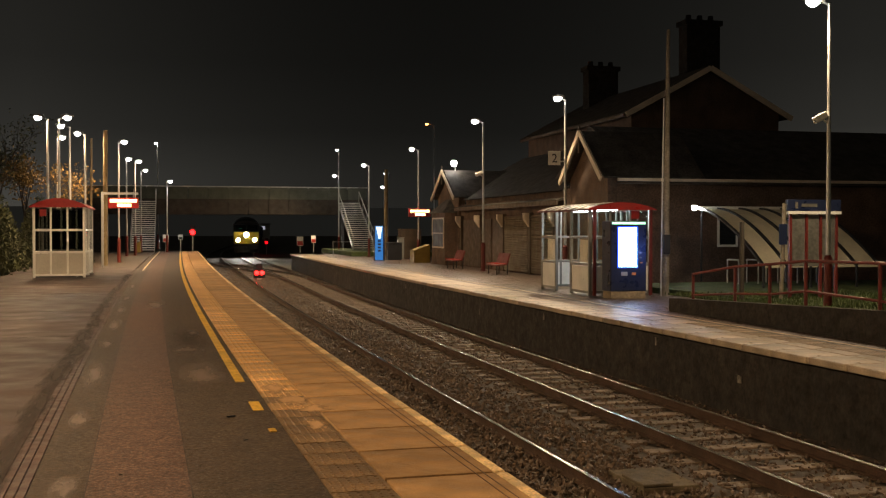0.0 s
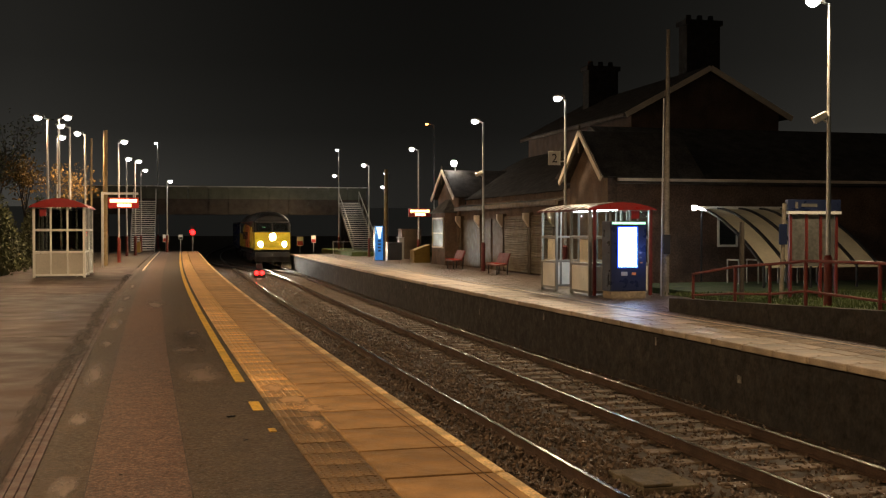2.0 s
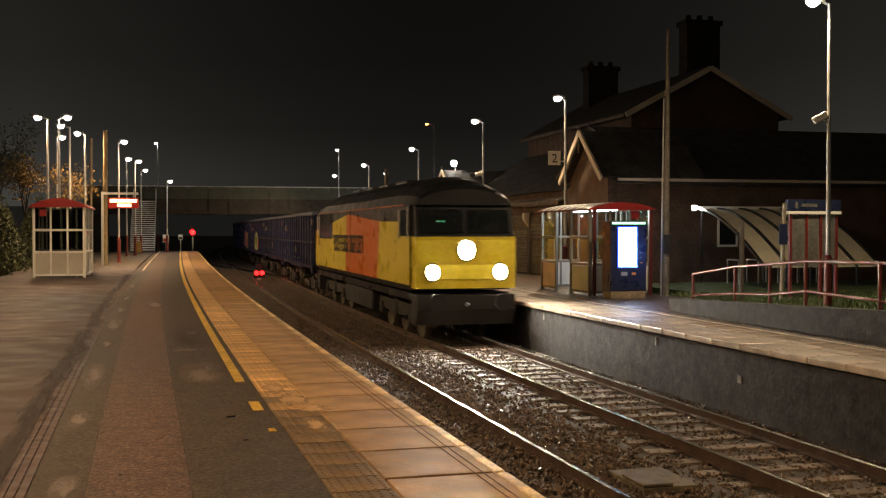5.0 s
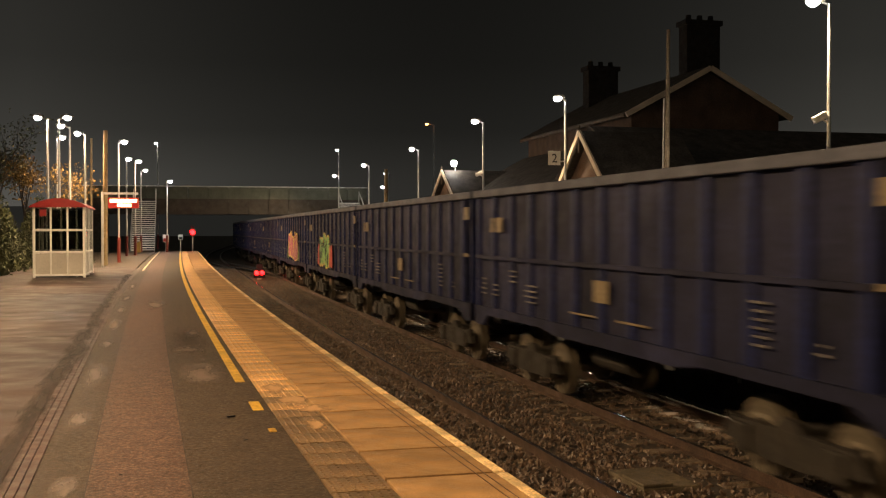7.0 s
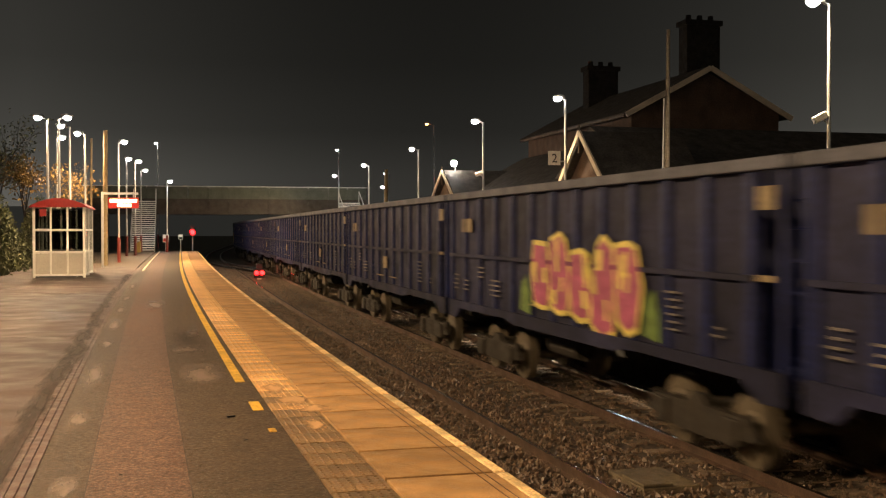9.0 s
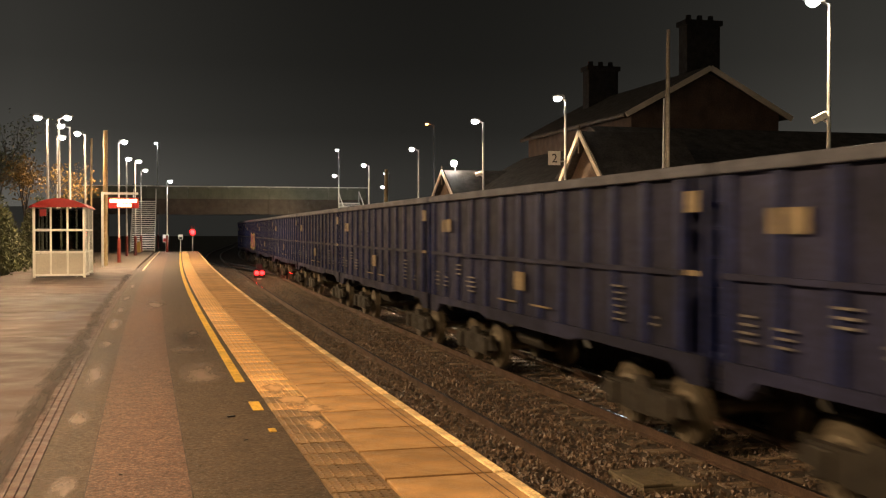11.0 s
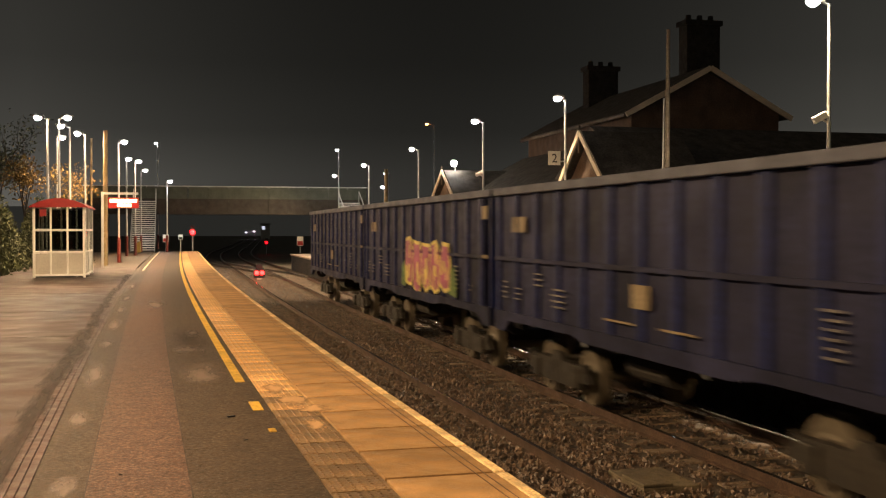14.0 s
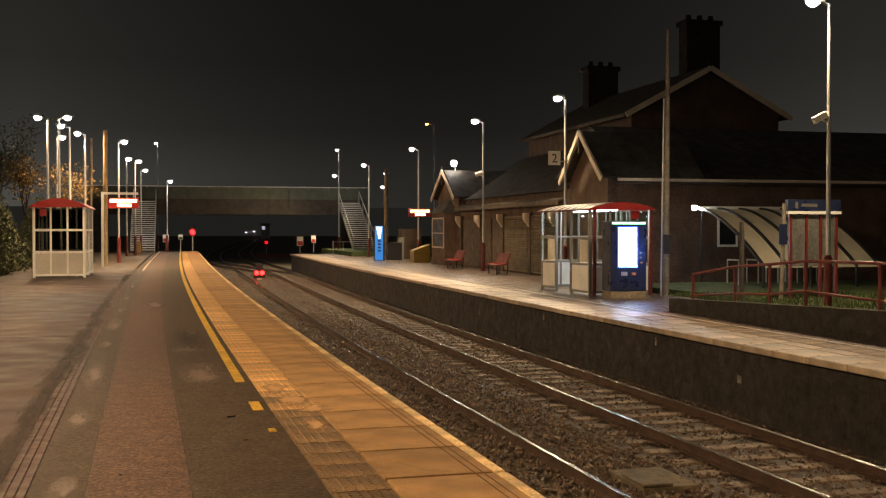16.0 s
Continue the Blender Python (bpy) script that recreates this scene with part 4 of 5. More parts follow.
def gable_bay(y0, y1, foot, apex, tag, hip=True):
    """A bay towards the platform with bargeboards, between y0 and y1 along the front."""
    ym = (y0 + y1) / 2
    bm = bmesh.new()
    prism(bm, [(y0 + 0.25, 0), (y1 - 0.25, 0), (y1 - 0.25, foot), (ym, apex - 0.25), (y0 + 0.25, foot)], "x", 0.0, 0.35)
    w = part("bay_wall", bm, "brick", station, tag)
    bm = bmesh.new()
    for a in (y0, y1):
        bm = bmesh.new()
        prism(bm, [(a + (0.04 if a < ym else -0.04), foot - 0.02), (ym, apex + 0.05), (ym, apex + 0.0), (a + (0.04 if a < ym else -0.04), foot - 0.07)], "x", -0.24, 3.6)
        roof = part("bay_roof", bm, "slate", station)
    for a in (y0, y1):
        bm = bmesh.new()
        bar(bm, (-0.36, a, foot - 0.1), (-0.36, ym, apex), 0.06, 0.2)
        part("bargeboard", bm, "cream_board", roof, "cream painted bargeboard")
    bm = bmesh.new()
    bar(bm, (-0.36, ym, apex - 0.75), (-0.36, ym, apex + 0.25), 0.06, 0.06)
    part("finial", bm, "timber", roof)
    if not hip:
        return
    # bay window with a small hipped roof
    bm = bmesh.new()
    prism(bm, [(-0.02, y0 + 0.6), (-0.55, y0 + 1.0), (-0.55, y1 - 1.0), (-0.02, y1 - 0.6)], "z", 0, foot - 0.85)
    part("bay_front", bm, "brick", station)
    bm = bmesh.new()
    lo = [bm.verts.new(v) for v in ((0.0, y0 + 0.4, foot - 0.85), (-0.7, y0 + 0.85, foot - 0.85), (-0.7, y1 - 0.85, foot - 0.85), (0.0, y1 - 0.4, foot - 0.85))]
    hi = [bm.verts.new(v) for v in ((0.0, ym - 0.5, foot - 0.1), (0.0, ym + 0.5, foot - 0.1))]
    bm.faces.new((lo[0], lo[1], hi[0])), bm.faces.new((lo[1], lo[2], hi[1], hi[0])), bm.faces.new((lo[2], lo[3], hi[1])), bm.faces.new(lo)
    bmesh.ops.recalc_face_normals(bm, faces=bm.faces)
    part("bay_hip_roof", bm, "slate", station)
    bm = bmesh.new()
    box(bm, -0.6, -0.53, y0 + 1.2, y0 + 1.28, 0.9, foot - 1.1), box(bm, -0.6, -0.53, y1 - 1.28, y1 - 1.2, 0.9, foot - 1.1)
    box(bm, -0.6, -0.53, y0 + 1.28, y1 - 1.28, 0.9, 0.98), box(bm, -0.6, -0.53, y0 + 1.28, y1 - 1.28, foot - 1.18, foot - 1.1)
    box(bm, -0.6, -0.53, y0 + 1.28, y1 - 1.28, 1.68, 1.74)
    win = part("window", bm, "cream_board", station, "cream sash window frame")
    part("pane", B(-0.575, -0.555, y0 + 1.28, y1 - 1.28, 0.98, foot - 1.18), "old_glass", win)


gable_bay(13.1, 18.1, 3.65, 5.1, "sooty red brick gable wall")
gable_bay(-7.05, -2.9, 3.75, 5.42, "sooty red brick gable wall", False)
part("front_wall", B(0.1, 0.4, -2.5, 13.3, 0, 3.2), "brick", station, "sooty red brick wall")
bm = bmesh.new()
prism(bm, [(-0.25, 2.98), (-0.25, 3.05), (1.6, 3.55), (1.6, 3.48)], "y", -2.4, 13.2)
part("canopy_roof", bm, "slate", station)
part("fascia", B(-0.29, -0.22, -2.4, 13.2, 2.86, 3.04), "timber", station, "brown fascia board under the canopy")
for y in (-1.5, 1.6, 5.4, 9.2, 12.8):
    bm = bmesh.new()
    box(bm, -0.06, 0.1, y - 0.13, y + 0.13, 0, 2.62)
    pl = part("pilaster", bm, "timber", station, "brown timber pilaster")
    bm = bmesh.new()
    prism(bm, [(-0.07, 2.0), (-0.32, 2.35), (-0.32, 2.6), (-0.07, 2.6)], "y", y - 0.1, y + 0.1)
    part("corbel", bm, "cream_board", pl, "cream corbel")
for y0, y1 in ((-1.3, 1.4), (1.8, 5.2)):
    sh = part("roller_shutter", B(-0.0, 0.08, y0, y1, 0.05, 2.5), "shutter", station, "closed slatted roller shutter")
    for k in range(24):
        bm = bmesh.new()
        z = 0.08 + k * 0.1
        prism(bm, [(0.0, z), (-0.055, z + 0.012), (-0.06, z + 0.03), (0.0, z + 0.085)], "y", y0, y1)
        part("slat", bm, "shutter", sh)
for y0, y1 in ((5.7, 7.2), (7.5, 8.9), (9.6, 12.5)):
    part("door_panel", B(0.03, 0.1, y0, y1, 0.05, 2.4), "timber", station, "brown boarded door")
# wing that faces up the platform
part("wing_wall", B(0.35, 22.0, -6.6, -6.25, 0, 3.55), "brick", station, "dark red brick wing wall")
part("side_wall", B(0.4, 0.7, -6.25, 13.3, 3.2, 3.5), "brick", station)
bm = bmesh.new()
prism(bm, [(-6.95, 3.52), (-6.95, 3.6), (-1.6, 6.0), (3.5, 3.6), (3.5, 3.5)], "x", 1.4, 18.0)
part("wing_roof", bm, "slate", station, "dark slate roof")
bm = bmesh.new()
prism(bm, [(0.2, 3.45), (5.0, 6.0), (10.0, 3.45)], "y", -1.5, 17.5)
part("main_roof", bm, "slate", station, "dark slate roof")
part("gutter", B(0.3, 22.0, -7.05, -6.93, 3.58, 3.68), "cream_board", station, "pale eaves gutter")
part("gutter_soffit", B(0.3, 22.0, -6.93, -6.6, 3.5, 3.54), "timber", station)
for x0, x1, z0, z1, lab in ((7.6, 8.7, 0.0, 2.3, "door"), (13.6, 15.6, 0.0, 2.6, "door"), (16.0, 18.0, 0.0, 2.6, "door")):
    part("boarded_door", B(x0, x1, -6.68, -6.6, z0, z1), "timber", station, "dark brown boarded door")
bm = bmesh.new()
for a in ((4.3, 4.37, 1.27, 2.5), (5.03, 5.1, 1.27, 2.5), (4.37, 5.03, 1.27, 1.35), (4.37, 5.03, 2.42, 2.5)):
    box(bm, a[0], a[1], -6.66, -6.59, a[2], a[3])
win = part("window", bm, "white_paint", station, "white framed window")
part("pane", B(4.37, 5.03, -6.63, -6.61, 1.35, 2.42), "dark_glass", win)

# taller house behind
house = thing("house", at(46.0, 16.0, FAR_Z), "two-storey brick house with a broad pale-edged gable", "house")
HW, HE, HA, HL = 7.5, 7.38, 9.35, 14.8
bm = bmesh.new()
prism(bm, [(0, 0), (HW, 0), (HW, HE), (HW / 2, HA - 0.1), (0, HE)], "y", 0, HL)
part("wall", bm, "brick", house, "dark red brick gable wall")
for a, b in ((-0.45, HW / 2), (HW + 0.45, HW / 2)):
    bm = bmesh.new()
    za = HE - 0.28
    prism(bm, [(a, za), (b, HA), (b, HA + 0.12), (a, za + 0.12)], "y", -0.4, HL + 0.3)
    part("roof", bm, "slate", house)
    bm = bmesh.new()
    bar(bm, (a, -0.44, za), (b, -0.44, HA), 0.08, 0.24)
    part("bargeboard", bm, "cream_board", house, "pale bargeboard")
part("eaves_board", B(-0.52, -0.44, -0.3, HL, HE - 0.36, HE - 0.24), "timber", house)
part("eaves_return", B(HW + 0.1, HW + 0.7, -0.45, -0.2, HE - 1.05, HE - 0.9), "cream_board", house)
for y in (3.0, 8.0, 13.0):
    bm = B(-0.03, 0.02, y, y + 0.9, 4.2, 5.8)
    w = part("window", bm, "cream_board", house)
    part("pane", B(-0.04, -0.03, y + 0.08, y + 0.82, 4.28, 5.72), "dark_glass", w)
for y, h in ((3.0, 2.9), (11.5, 1.8)):
    x = HW / 2 + (1.4 if y < 5 else -0.4)
    bm = B(x - 0.9, x + 0.9, y, y + 0.9, HA - 1.2, HA + h, bevel=0.03)
    box(bm, x - 1.0, x + 1.0, y - 0.08, y + 0.98, HA + h - 0.25, HA + h)
    for k in (-0.6, 0, 0.6):
        rod(bm, (x + k, y + 0.45, HA + h), (x + k, y + 0.45, HA + h + 0.3), 0.16, 0.13, 10)
    part("chimney", bm, "brick_dark", house)


# ---- shelters ----
def shelter(m, w, l, h, label, lit):
    """A glazed waiting shelter: x across, y away; the near end at y 0 has three columns of panes."""
    t = thing("waiting_shelter", m, label, "waiting shelter", "waiting shelters")
    frame_mat = "white_paint" if not lit else "grey_frame"
    rise, over = (0.2 if lit else 0.30), 0.13
    bm = bmesh.new()
    n = 12
    top = [(-over + (w + 2 * over) * k / n, h + 0.02 + rise * math.sin(math.pi * k / n) ** 0.8) for k in range(n + 1)]
    prism(bm, top + [(x, z - 0.05) for x, z in reversed(top)], "y", -0.2, l + 0.2)
    roof = part("roof", bm, "dark_red" if lit else "red_paint", t, "arched red roof")
    bm = bmesh.new()
    prism(bm, [(-over, h)] + [(x, z - 0.01) for x, z in top] + [(w + over, h)], "y", -0.215, -0.17)
    part("end_fascia", bm, "red_paint", roof)
    if lit:
        # white strips paint the gleam along the roof panels' edges
        for k in range(7):
            y = 0.1 + k * l / 7
            slope_pts = [(x - 0.01, z + 0.012) for x, z in top[:6]]
            slat = prism(bmesh.new(), slope_pts + [(x, z - 0.01) for x, z in reversed(slope_pts)], "y", y, y + 0.2)
            part("roof_slat", slat, "white_paint", roof, "white strip painted as the gleam on roof panels")
    posts = [(0, 0), (w, 0), (0, l), (w, l), (0, l * 0.36), (0, l * 0.68), (w, l * 0.5)]
    for x, y in posts:
        part("post", B(x - 0.045, x + 0.045, y - 0.045, y + 0.045, 0, h, bevel=0.01), frame_mat, t)

    def wall(p, q, cols, panel):
        p, q = Vector(p), Vector(q)
        rows = [(0.12, 0.12 + (h - 0.12) * 0.31, panel), (0.12 + (h - 0.12) * 0.35, 0.12 + (h - 0.12) * 0.64, None), (0.12 + (h - 0.12) * 0.68, h - 0.04, None)]
        yaw = math.atan2((q - p).y, (q - p).x)
        base = Matrix.Translation(p) @ Matrix.Rotation(yaw, 4, "Z")
        ln = (q - p).length
        for z in (0.10, 0.12 + (h - 0.12) * 0.33, 0.12 + (h - 0.12) * 0.66):
            part("rail", B(0.045, ln - 0.045, -0.03, 0.03, z - 0.035, z + 0.035, bevel=0.008), frame_mat, t, m=base)
        for k in range(1, cols):
            part("mullion", B(ln * k / cols - 0.03, ln * k / cols + 0.03, -0.028, 0.028, 0.1, h), frame_mat, t, m=base)
        for k in range(cols):
            a, b = ln * k / cols + 0.04, ln * (k + 1) / cols - 0.04
            for z0, z1, mat in rows:
                o = part("panel" if mat else "pane", B(a, b, -0.008, 0.008, z0, z1), mat or ("pane" if lit else "dim_pane"), t, m=base)
                if not mat:
                    o.visible_shadow = False
    wall((0, 0, 0), (w, 0, 0), 3, "cream_panel" if not lit else "white_paint")
    wall((0, l, 0), (w, l, 0), 3, "cream_panel" if not lit else "white_paint")
    wall((w, 0, 0), (w, l, 0), 5, "cream_panel" if not lit else "white_paint")
    wall((0, l * 0.68, 0), (0, l, 0), 1, "cream_panel" if not lit else "white_paint")
    wall((0, 0, 0), (0, l * 0.36, 0), 1, "cream_panel" if not lit else "white_paint")
    bm = bmesh.new()
    box(bm, w - 0.5, w - 0.12, 0.5, l - 0.5, 0.46, 0.5, bevel=0.01)
    for y in (0.7, l / 2, l - 0.7):
        rod(bm, (w - 0.3, y, 0), (w - 0.3, y, 0.46), 0.03, 0.03, 8)
    part("bench_seat", bm, "galv", t)
    if lit:
        part("strip_light", B(w / 2 - 0.06, w / 2 + 0.06, 0.3, l - 0.3, h - 0.02, h + 0.03), "strip_light", t, "cool white strip light")
    return t


left_shelter = shelter(at(40.9, -9.16, 0), 1.7, 4.0, 2.52, "waiting shelter with arched red roof and cream panels", False)
part("notice", B(0.2, 0.42, -0.03, -0.022, 2.2, 2.45), "red_paint", left_shelter, "small red notice on the glass")
right_shelter = shelter(at(29.2, 7.05, FAR_Z), 1.85, 3.95, 2.45, "lit waiting shelter with red arched roof and glass", True)
glow_lamp("shelter_light", on(31.2, 8.0, FAR_Z + 2.3), 75, COOL, 0.03)
part("notice", B(1.25, 1.5, -0.06, -0.05, 2.2, 2.42), "red_paint", right_shelter, "small red notice")
# red strips at the end corners draw the reddish reflection on the panel
for x in (0.06, 1.79):
    part("corner_post", B(x, x + 0.1, -0.115, -0.05, 0.0, 2.45, bevel=0.012), "dark_red", right_shelter, "dark red strip standing in for a reflection")
for y in (0.5, 3.2):
    part("poster", B(0.02, 0.03, y - 0.3, y + 0.3, 0.95, 1.6), "cream_board", right_shelter, "yellowed notice behind glass")

# ticket machine
tm = thing("ticket_machine", at(27.8, 7.07, FAR_Z), "dark navy ticket machine with a large bright screen", "ticket machine")
part("plinth", B(0.02, 1.04, 0.02, 0.58, 0, 0.2, bevel=0.01), "plate_buff", tm, "worn buff plinth")
body = part("cabinet", B(0, 1.06, 0, 0.62, 0.2, 2.12, bevel=0.03), "navy", tm)
part("green_strip", B(0.04, 1.02, -0.012, 0.0, 2.03, 2.09), "green_strip", tm, "green lit strip")
part("screen_bezel", B(0.2, 0.8, -0.02, 0.0, 0.84, 1.97), "black", tm)
# added glowing border that draws the lens's blue fringe around the screen
part("screen_edge", B(0.19, 0.79, -0.024, -0.021, 0.84, 1.97), "screen_edge", tm, "added blue glow for the lens fringe round the screen")
part("screen", B(0.225, 0.755, -0.026, -0.02, 0.87, 1.94), "screen", tm, "glaring white and blue screen")
for x, z, s, mt in ((0.4, 0.68, 0.09, "galv"), (0.68, 0.68, 0.06, "plate_orange"), (0.88, 1.25, 0.03, "stencil"), (0.88, 1.12, 0.03, "stencil"), (0.9, 0.98, 0.03, "plate_orange")):
    part("slot", B(x - s, x + s, -0.012, 0.0, z - s * 0.6, z + s * 0.6), mt, tm)
glow_lamp("screen_light", on(27.4, 7.9, FAR_Z + 1.3), 16, (0.22, 0.4, 1.0), 0.02)

# tall pole beside the machine
p = on(28.64, 9.12, FAR_Z)
pole = thing("tall_pole", pose(*p), "tall tapered steel pole with boxes and a conduit", "pole")
part("shaft", rod(bmesh.new(), (0, 0, 0), (0.06, 0, 7.55), 0.105, 0.05, 14), "pole_paint", pole)
part("conduit", rod(bmesh.new(), (-0.13, 0, 0), (-0.06, 0, 5.6), 0.022, 0.022, 8), "galv", pole)
part("junction_box", B(-0.1, 0.1, -0.2, -0.08, 1.2, 1.75, bevel=0.015), "black", pole)

# benches
def bench(m):
    t = thing("platform_bench", m, "red painted metal bench by the shuttered wall", "bench", "platform benches")
    bm = bmesh.new()
    prism(bm, [(0.0, 0.42), (0.46, 0.46), (0.62, 0.9), (0.66, 0.88), (0.5, 0.41), (0.0, 0.38)], "y", 0, 1.5)
    part("seat", bm, "dark_red", t)
    for k in range(3):
        part("rib", B(-0.01, 0.5, 0.1 + k * 0.62, 0.16 + k * 0.62, 0.46, 0.48), "red_paint", t)
    for y in (0.15, 1.35):
        bm = bmesh.new()
        rod(bm, (0.1, y, 0), (0.1, y, 0.4), 0.03, 0.03, 8)
        rod(bm, (0.55, y, 0), (0.6, y, 0.8), 0.03, 0.03, 8)
        part("leg", bm, "black", t)
    return t


first_bench = bench(at(50.0, 8.6, FAR_Z))
copy_thing(first_bench, at(43.3, 8.7, FAR_Z))


def bin_box(m, w, l, h, mat, label, name="cabinet", slope_top=0.0):
    t = thing(name, m, label, name.replace("_", " "))
    bm = bmesh.new()
    prism(bm, [(0, 0), (w, 0), (w, h), (0, h - slope_top)], "y", 0, l)
    bmesh.ops.bevel(bm, geom=bm.edges[:], offset=0.02, segments=2, affect="EDGES")
    part("body", bm, mat, t)
    part("lid", B(-0.03, w + 0.03, -0.03, l + 0.03, h - 0.0 + 0.004, h + 0.05, bevel=0.01), mat, t) if not slope_top else None
    return t


bin_box(at(60.2, 9.0, FAR_Z), 0.95, 1.2, 1.05, "sand_yellow", "yellow grit bin with sloping lid", "grit_bin", 0.35)
bin_box(at(66.0, 8.6, FAR_Z), 0.9, 0.8, 1.05, "black", "black metal storage box on platform", "storage_box")
bin_box(at(67.5, 9.6, FAR_Z), 0.35, 0.5, 1.35, "grey_frame", "narrow grey equipment cabinet", "cabinet")
bin_box(at(68.5, 10.0, FAR_Z), 1.3, 1.2, 1.9, "timber", "brown double door equipment cabinet", "cabinet")
bin_box(at(84.0, -7.4, 0), 0.5, 0.8, 0.9, "sand_yellow", "yellow grit bin by the stairs", "grit_bin", 0.3)

# blue kiosk
ki = thing("help_kiosk", at(65.1, 7.62, FAR_Z), "tall blue help point kiosk with lit front", "help point")
part("body", B(0.0, 0.62, 0.02, 0.5, 0, 2.15, bevel=0.02), "navy", ki)
part("blue_front", B(0.01, 0.5, -0.012, 0.02, 0.03, 2.12), "blue_panel", ki, "lit blue front panel")
bm = bmesh.new()
prism(bm, [(0.06, 2.08), (0.45, 2.08), (0.34, 1.35), (0.22, 1.35)], "y", -0.022, -0.013)
part("bright_wedge", bm, "blue_top", ki, "bright pale wedge of light")
for k in range(4):
    part("letter_bar", B(0.18, 0.36, -0.02, -0.013, 0.55 + k * 0.2, 0.66 + k * 0.2), "navy", ki)


# information displays
def led_sign(m, w, label, post=0.0, drop=3.0):
    t = thing("train_display", m, label, "information display", "train displays")
    case = part("case", B(-w / 2, w / 2, -0.1, 0.1, drop - 0.27, drop + 0.22, bevel=0.02), "red_paint", t)
    part("text_strip", B(-w / 2 + 0.08, w / 2 - 0.08, -0.112, -0.1, drop + 0.0, drop + 0.15), "led_sign", case, "glowing orange text row")
    part("text_strip", B(-w / 5, w / 4, -0.112, -0.1, drop - 0.2, drop - 0.06), "led_sign", case)
    return t


ds = led_sign(at(51.5, -6.55, 0), 1.35, "red train display glowing orange under a grey frame", drop=2.97)
bm = bmesh.new()
box(bm, -0.98, -0.88, -0.06, 0.06, 0, 3.45), box(bm, -0.98, 0.65, -0.05, 0.05, 3.33, 3.43)
part("goal_frame", bm, "galv", ds, "grey goalpost frame")
ds2 = led_sign(at(63.7, 10.1, FAR_Z), 1.35, "red train display glowing orange on a lamp post", drop=2.95)
part("bracket", B(-0.05, 0.05, 0.06, 0.3, 2.9, 3.0), "galv", ds2)

# platform number
ns = thing("platform_sign", at(38.1, 9.62, FAR_Z), "square white platform number sign on the lamp post", "platform sign")
part("board", B(-0.52, -0.04, -0.02, 0.01, 4.28, 4.80, bevel=0.005), "white_paint", ns)
font = bpy.data.curves.new("numeral", "FONT")
font.body, font.size, font.extrude, font.align_x = "2", 0.46, 0.004, "CENTER"
num = new("numeral", font)
num.parent, num.matrix_basis = ns, pose(-0.28, -0.028, 4.38, 90, 0, 0)
num.data.materials.append(M["black"])
part("clip", B(-0.06, 0.22, -0.0, 0.05, 4.4, 4.45), "galv", ns)

# ---- ramp, rails, grass and cycle shelter ----
ramp = structure("ramp", "low dark ramp wall edging a raised grass verge", "ramp wall")
bm = bmesh.new()
rings = []
for i in range(16):
    y = 23.45 - i * 1.5
    zt = 0.13 + 0.30 * min(1, i / 6)
    rings.append([bm.verts.new(on(y, d, z)) for d, z in ((6.58, FAR_Z), (6.58, zt), (6.82, zt), (6.82, FAR_Z))])
for a, b in zip(rings, rings[1:]):
    for k in range(4):
        bm.faces.new((a[k], b[k], b[(k + 1) % 4], a[(k + 1) % 4]))
bm.faces.new(rings[0]), bm.faces.new(rings[-1])
bmesh.ops.recalc_face_normals(bm, faces=bm.faces)
part("ramp_wall", bm, "brick_dark", ramp)
tagged(part("grass_verge", strip(-10, 23.4, 6.83, 24, FAR_Z - 0.05, 0.0, 1.5), "grass"), "raised verge of short dull grass", "grass verge", kind="structure")
tagged(part("grass_patch", strip(23.4, 32.5, 9.45, 24, FAR_Z - 0.05, 0.0, 1.5), "grass"), "patch of dull grass before the brick wing", "grass verge", kind="structure")
part("ramp_path", strip(-4, 22.0, 6.83, 8.0, 0.0, 0.03, 1.5), "asphalt", ramp)


def blades(name, y0, y1, d0, d1, z, count, tall, label, mat="grass"):
    V, Fc = [], []
    rng = np.random.default_rng(3)
    for i in range(count):
        c = on(y0 + (y1 - y0) * rng.random(), d0 + (d1 - d0) * rng.random(), z)
        a, hh = rng.uniform(0, 6.28), tall * rng.uniform(0.4, 1.2)
        dx, dy = math.cos(a) * 0.012, math.sin(a) * 0.012
        lx, ly = rng.uniform(-0.5, 0.5, 2) * hh
        k = len(V)
        V += [(c.x - dx, c.y - dy, c.z), (c.x + dx, c.y + dy, c.z), (c.x + lx, c.y + ly, c.z + hh)]
        Fc.append((k, k + 1, k + 2))
    me = bpy.data.meshes.new(name)
    me.from_pydata(V, [], Fc)
    me.materials.append(M[mat])
    return tagged(new(name, me), label, "grass", kind="stuff")


blades("grass_blades", 14, 26.8, 8.1, 14.0, 0.0, 14000, 0.09, "short rough grass blades on the verge")

hr = thing("handrail", Matrix(), "red handrail with pale worn top bar along the ramp", "handrail")
RAILS = [(23.0, 0.70, 0.22), (21.2, 0.93, 0.36), (19.9, 1.02, 0.42), (18.7, 1.12, 0.55), (16.6, 1.14, 0.50), (15.0, 1.06, 0.38), (13.0, 1.0, 0.3), (10.0, 1.0, 0.3)]
for (y, z, zl) in RAILS:
    p = on(y, 6.95, 0)
    part("post", rod(bmesh.new(), (p.x, p.y, 0.02), (p.x, p.y, z), 0.034, 0.034, 10), "dark_red", hr)
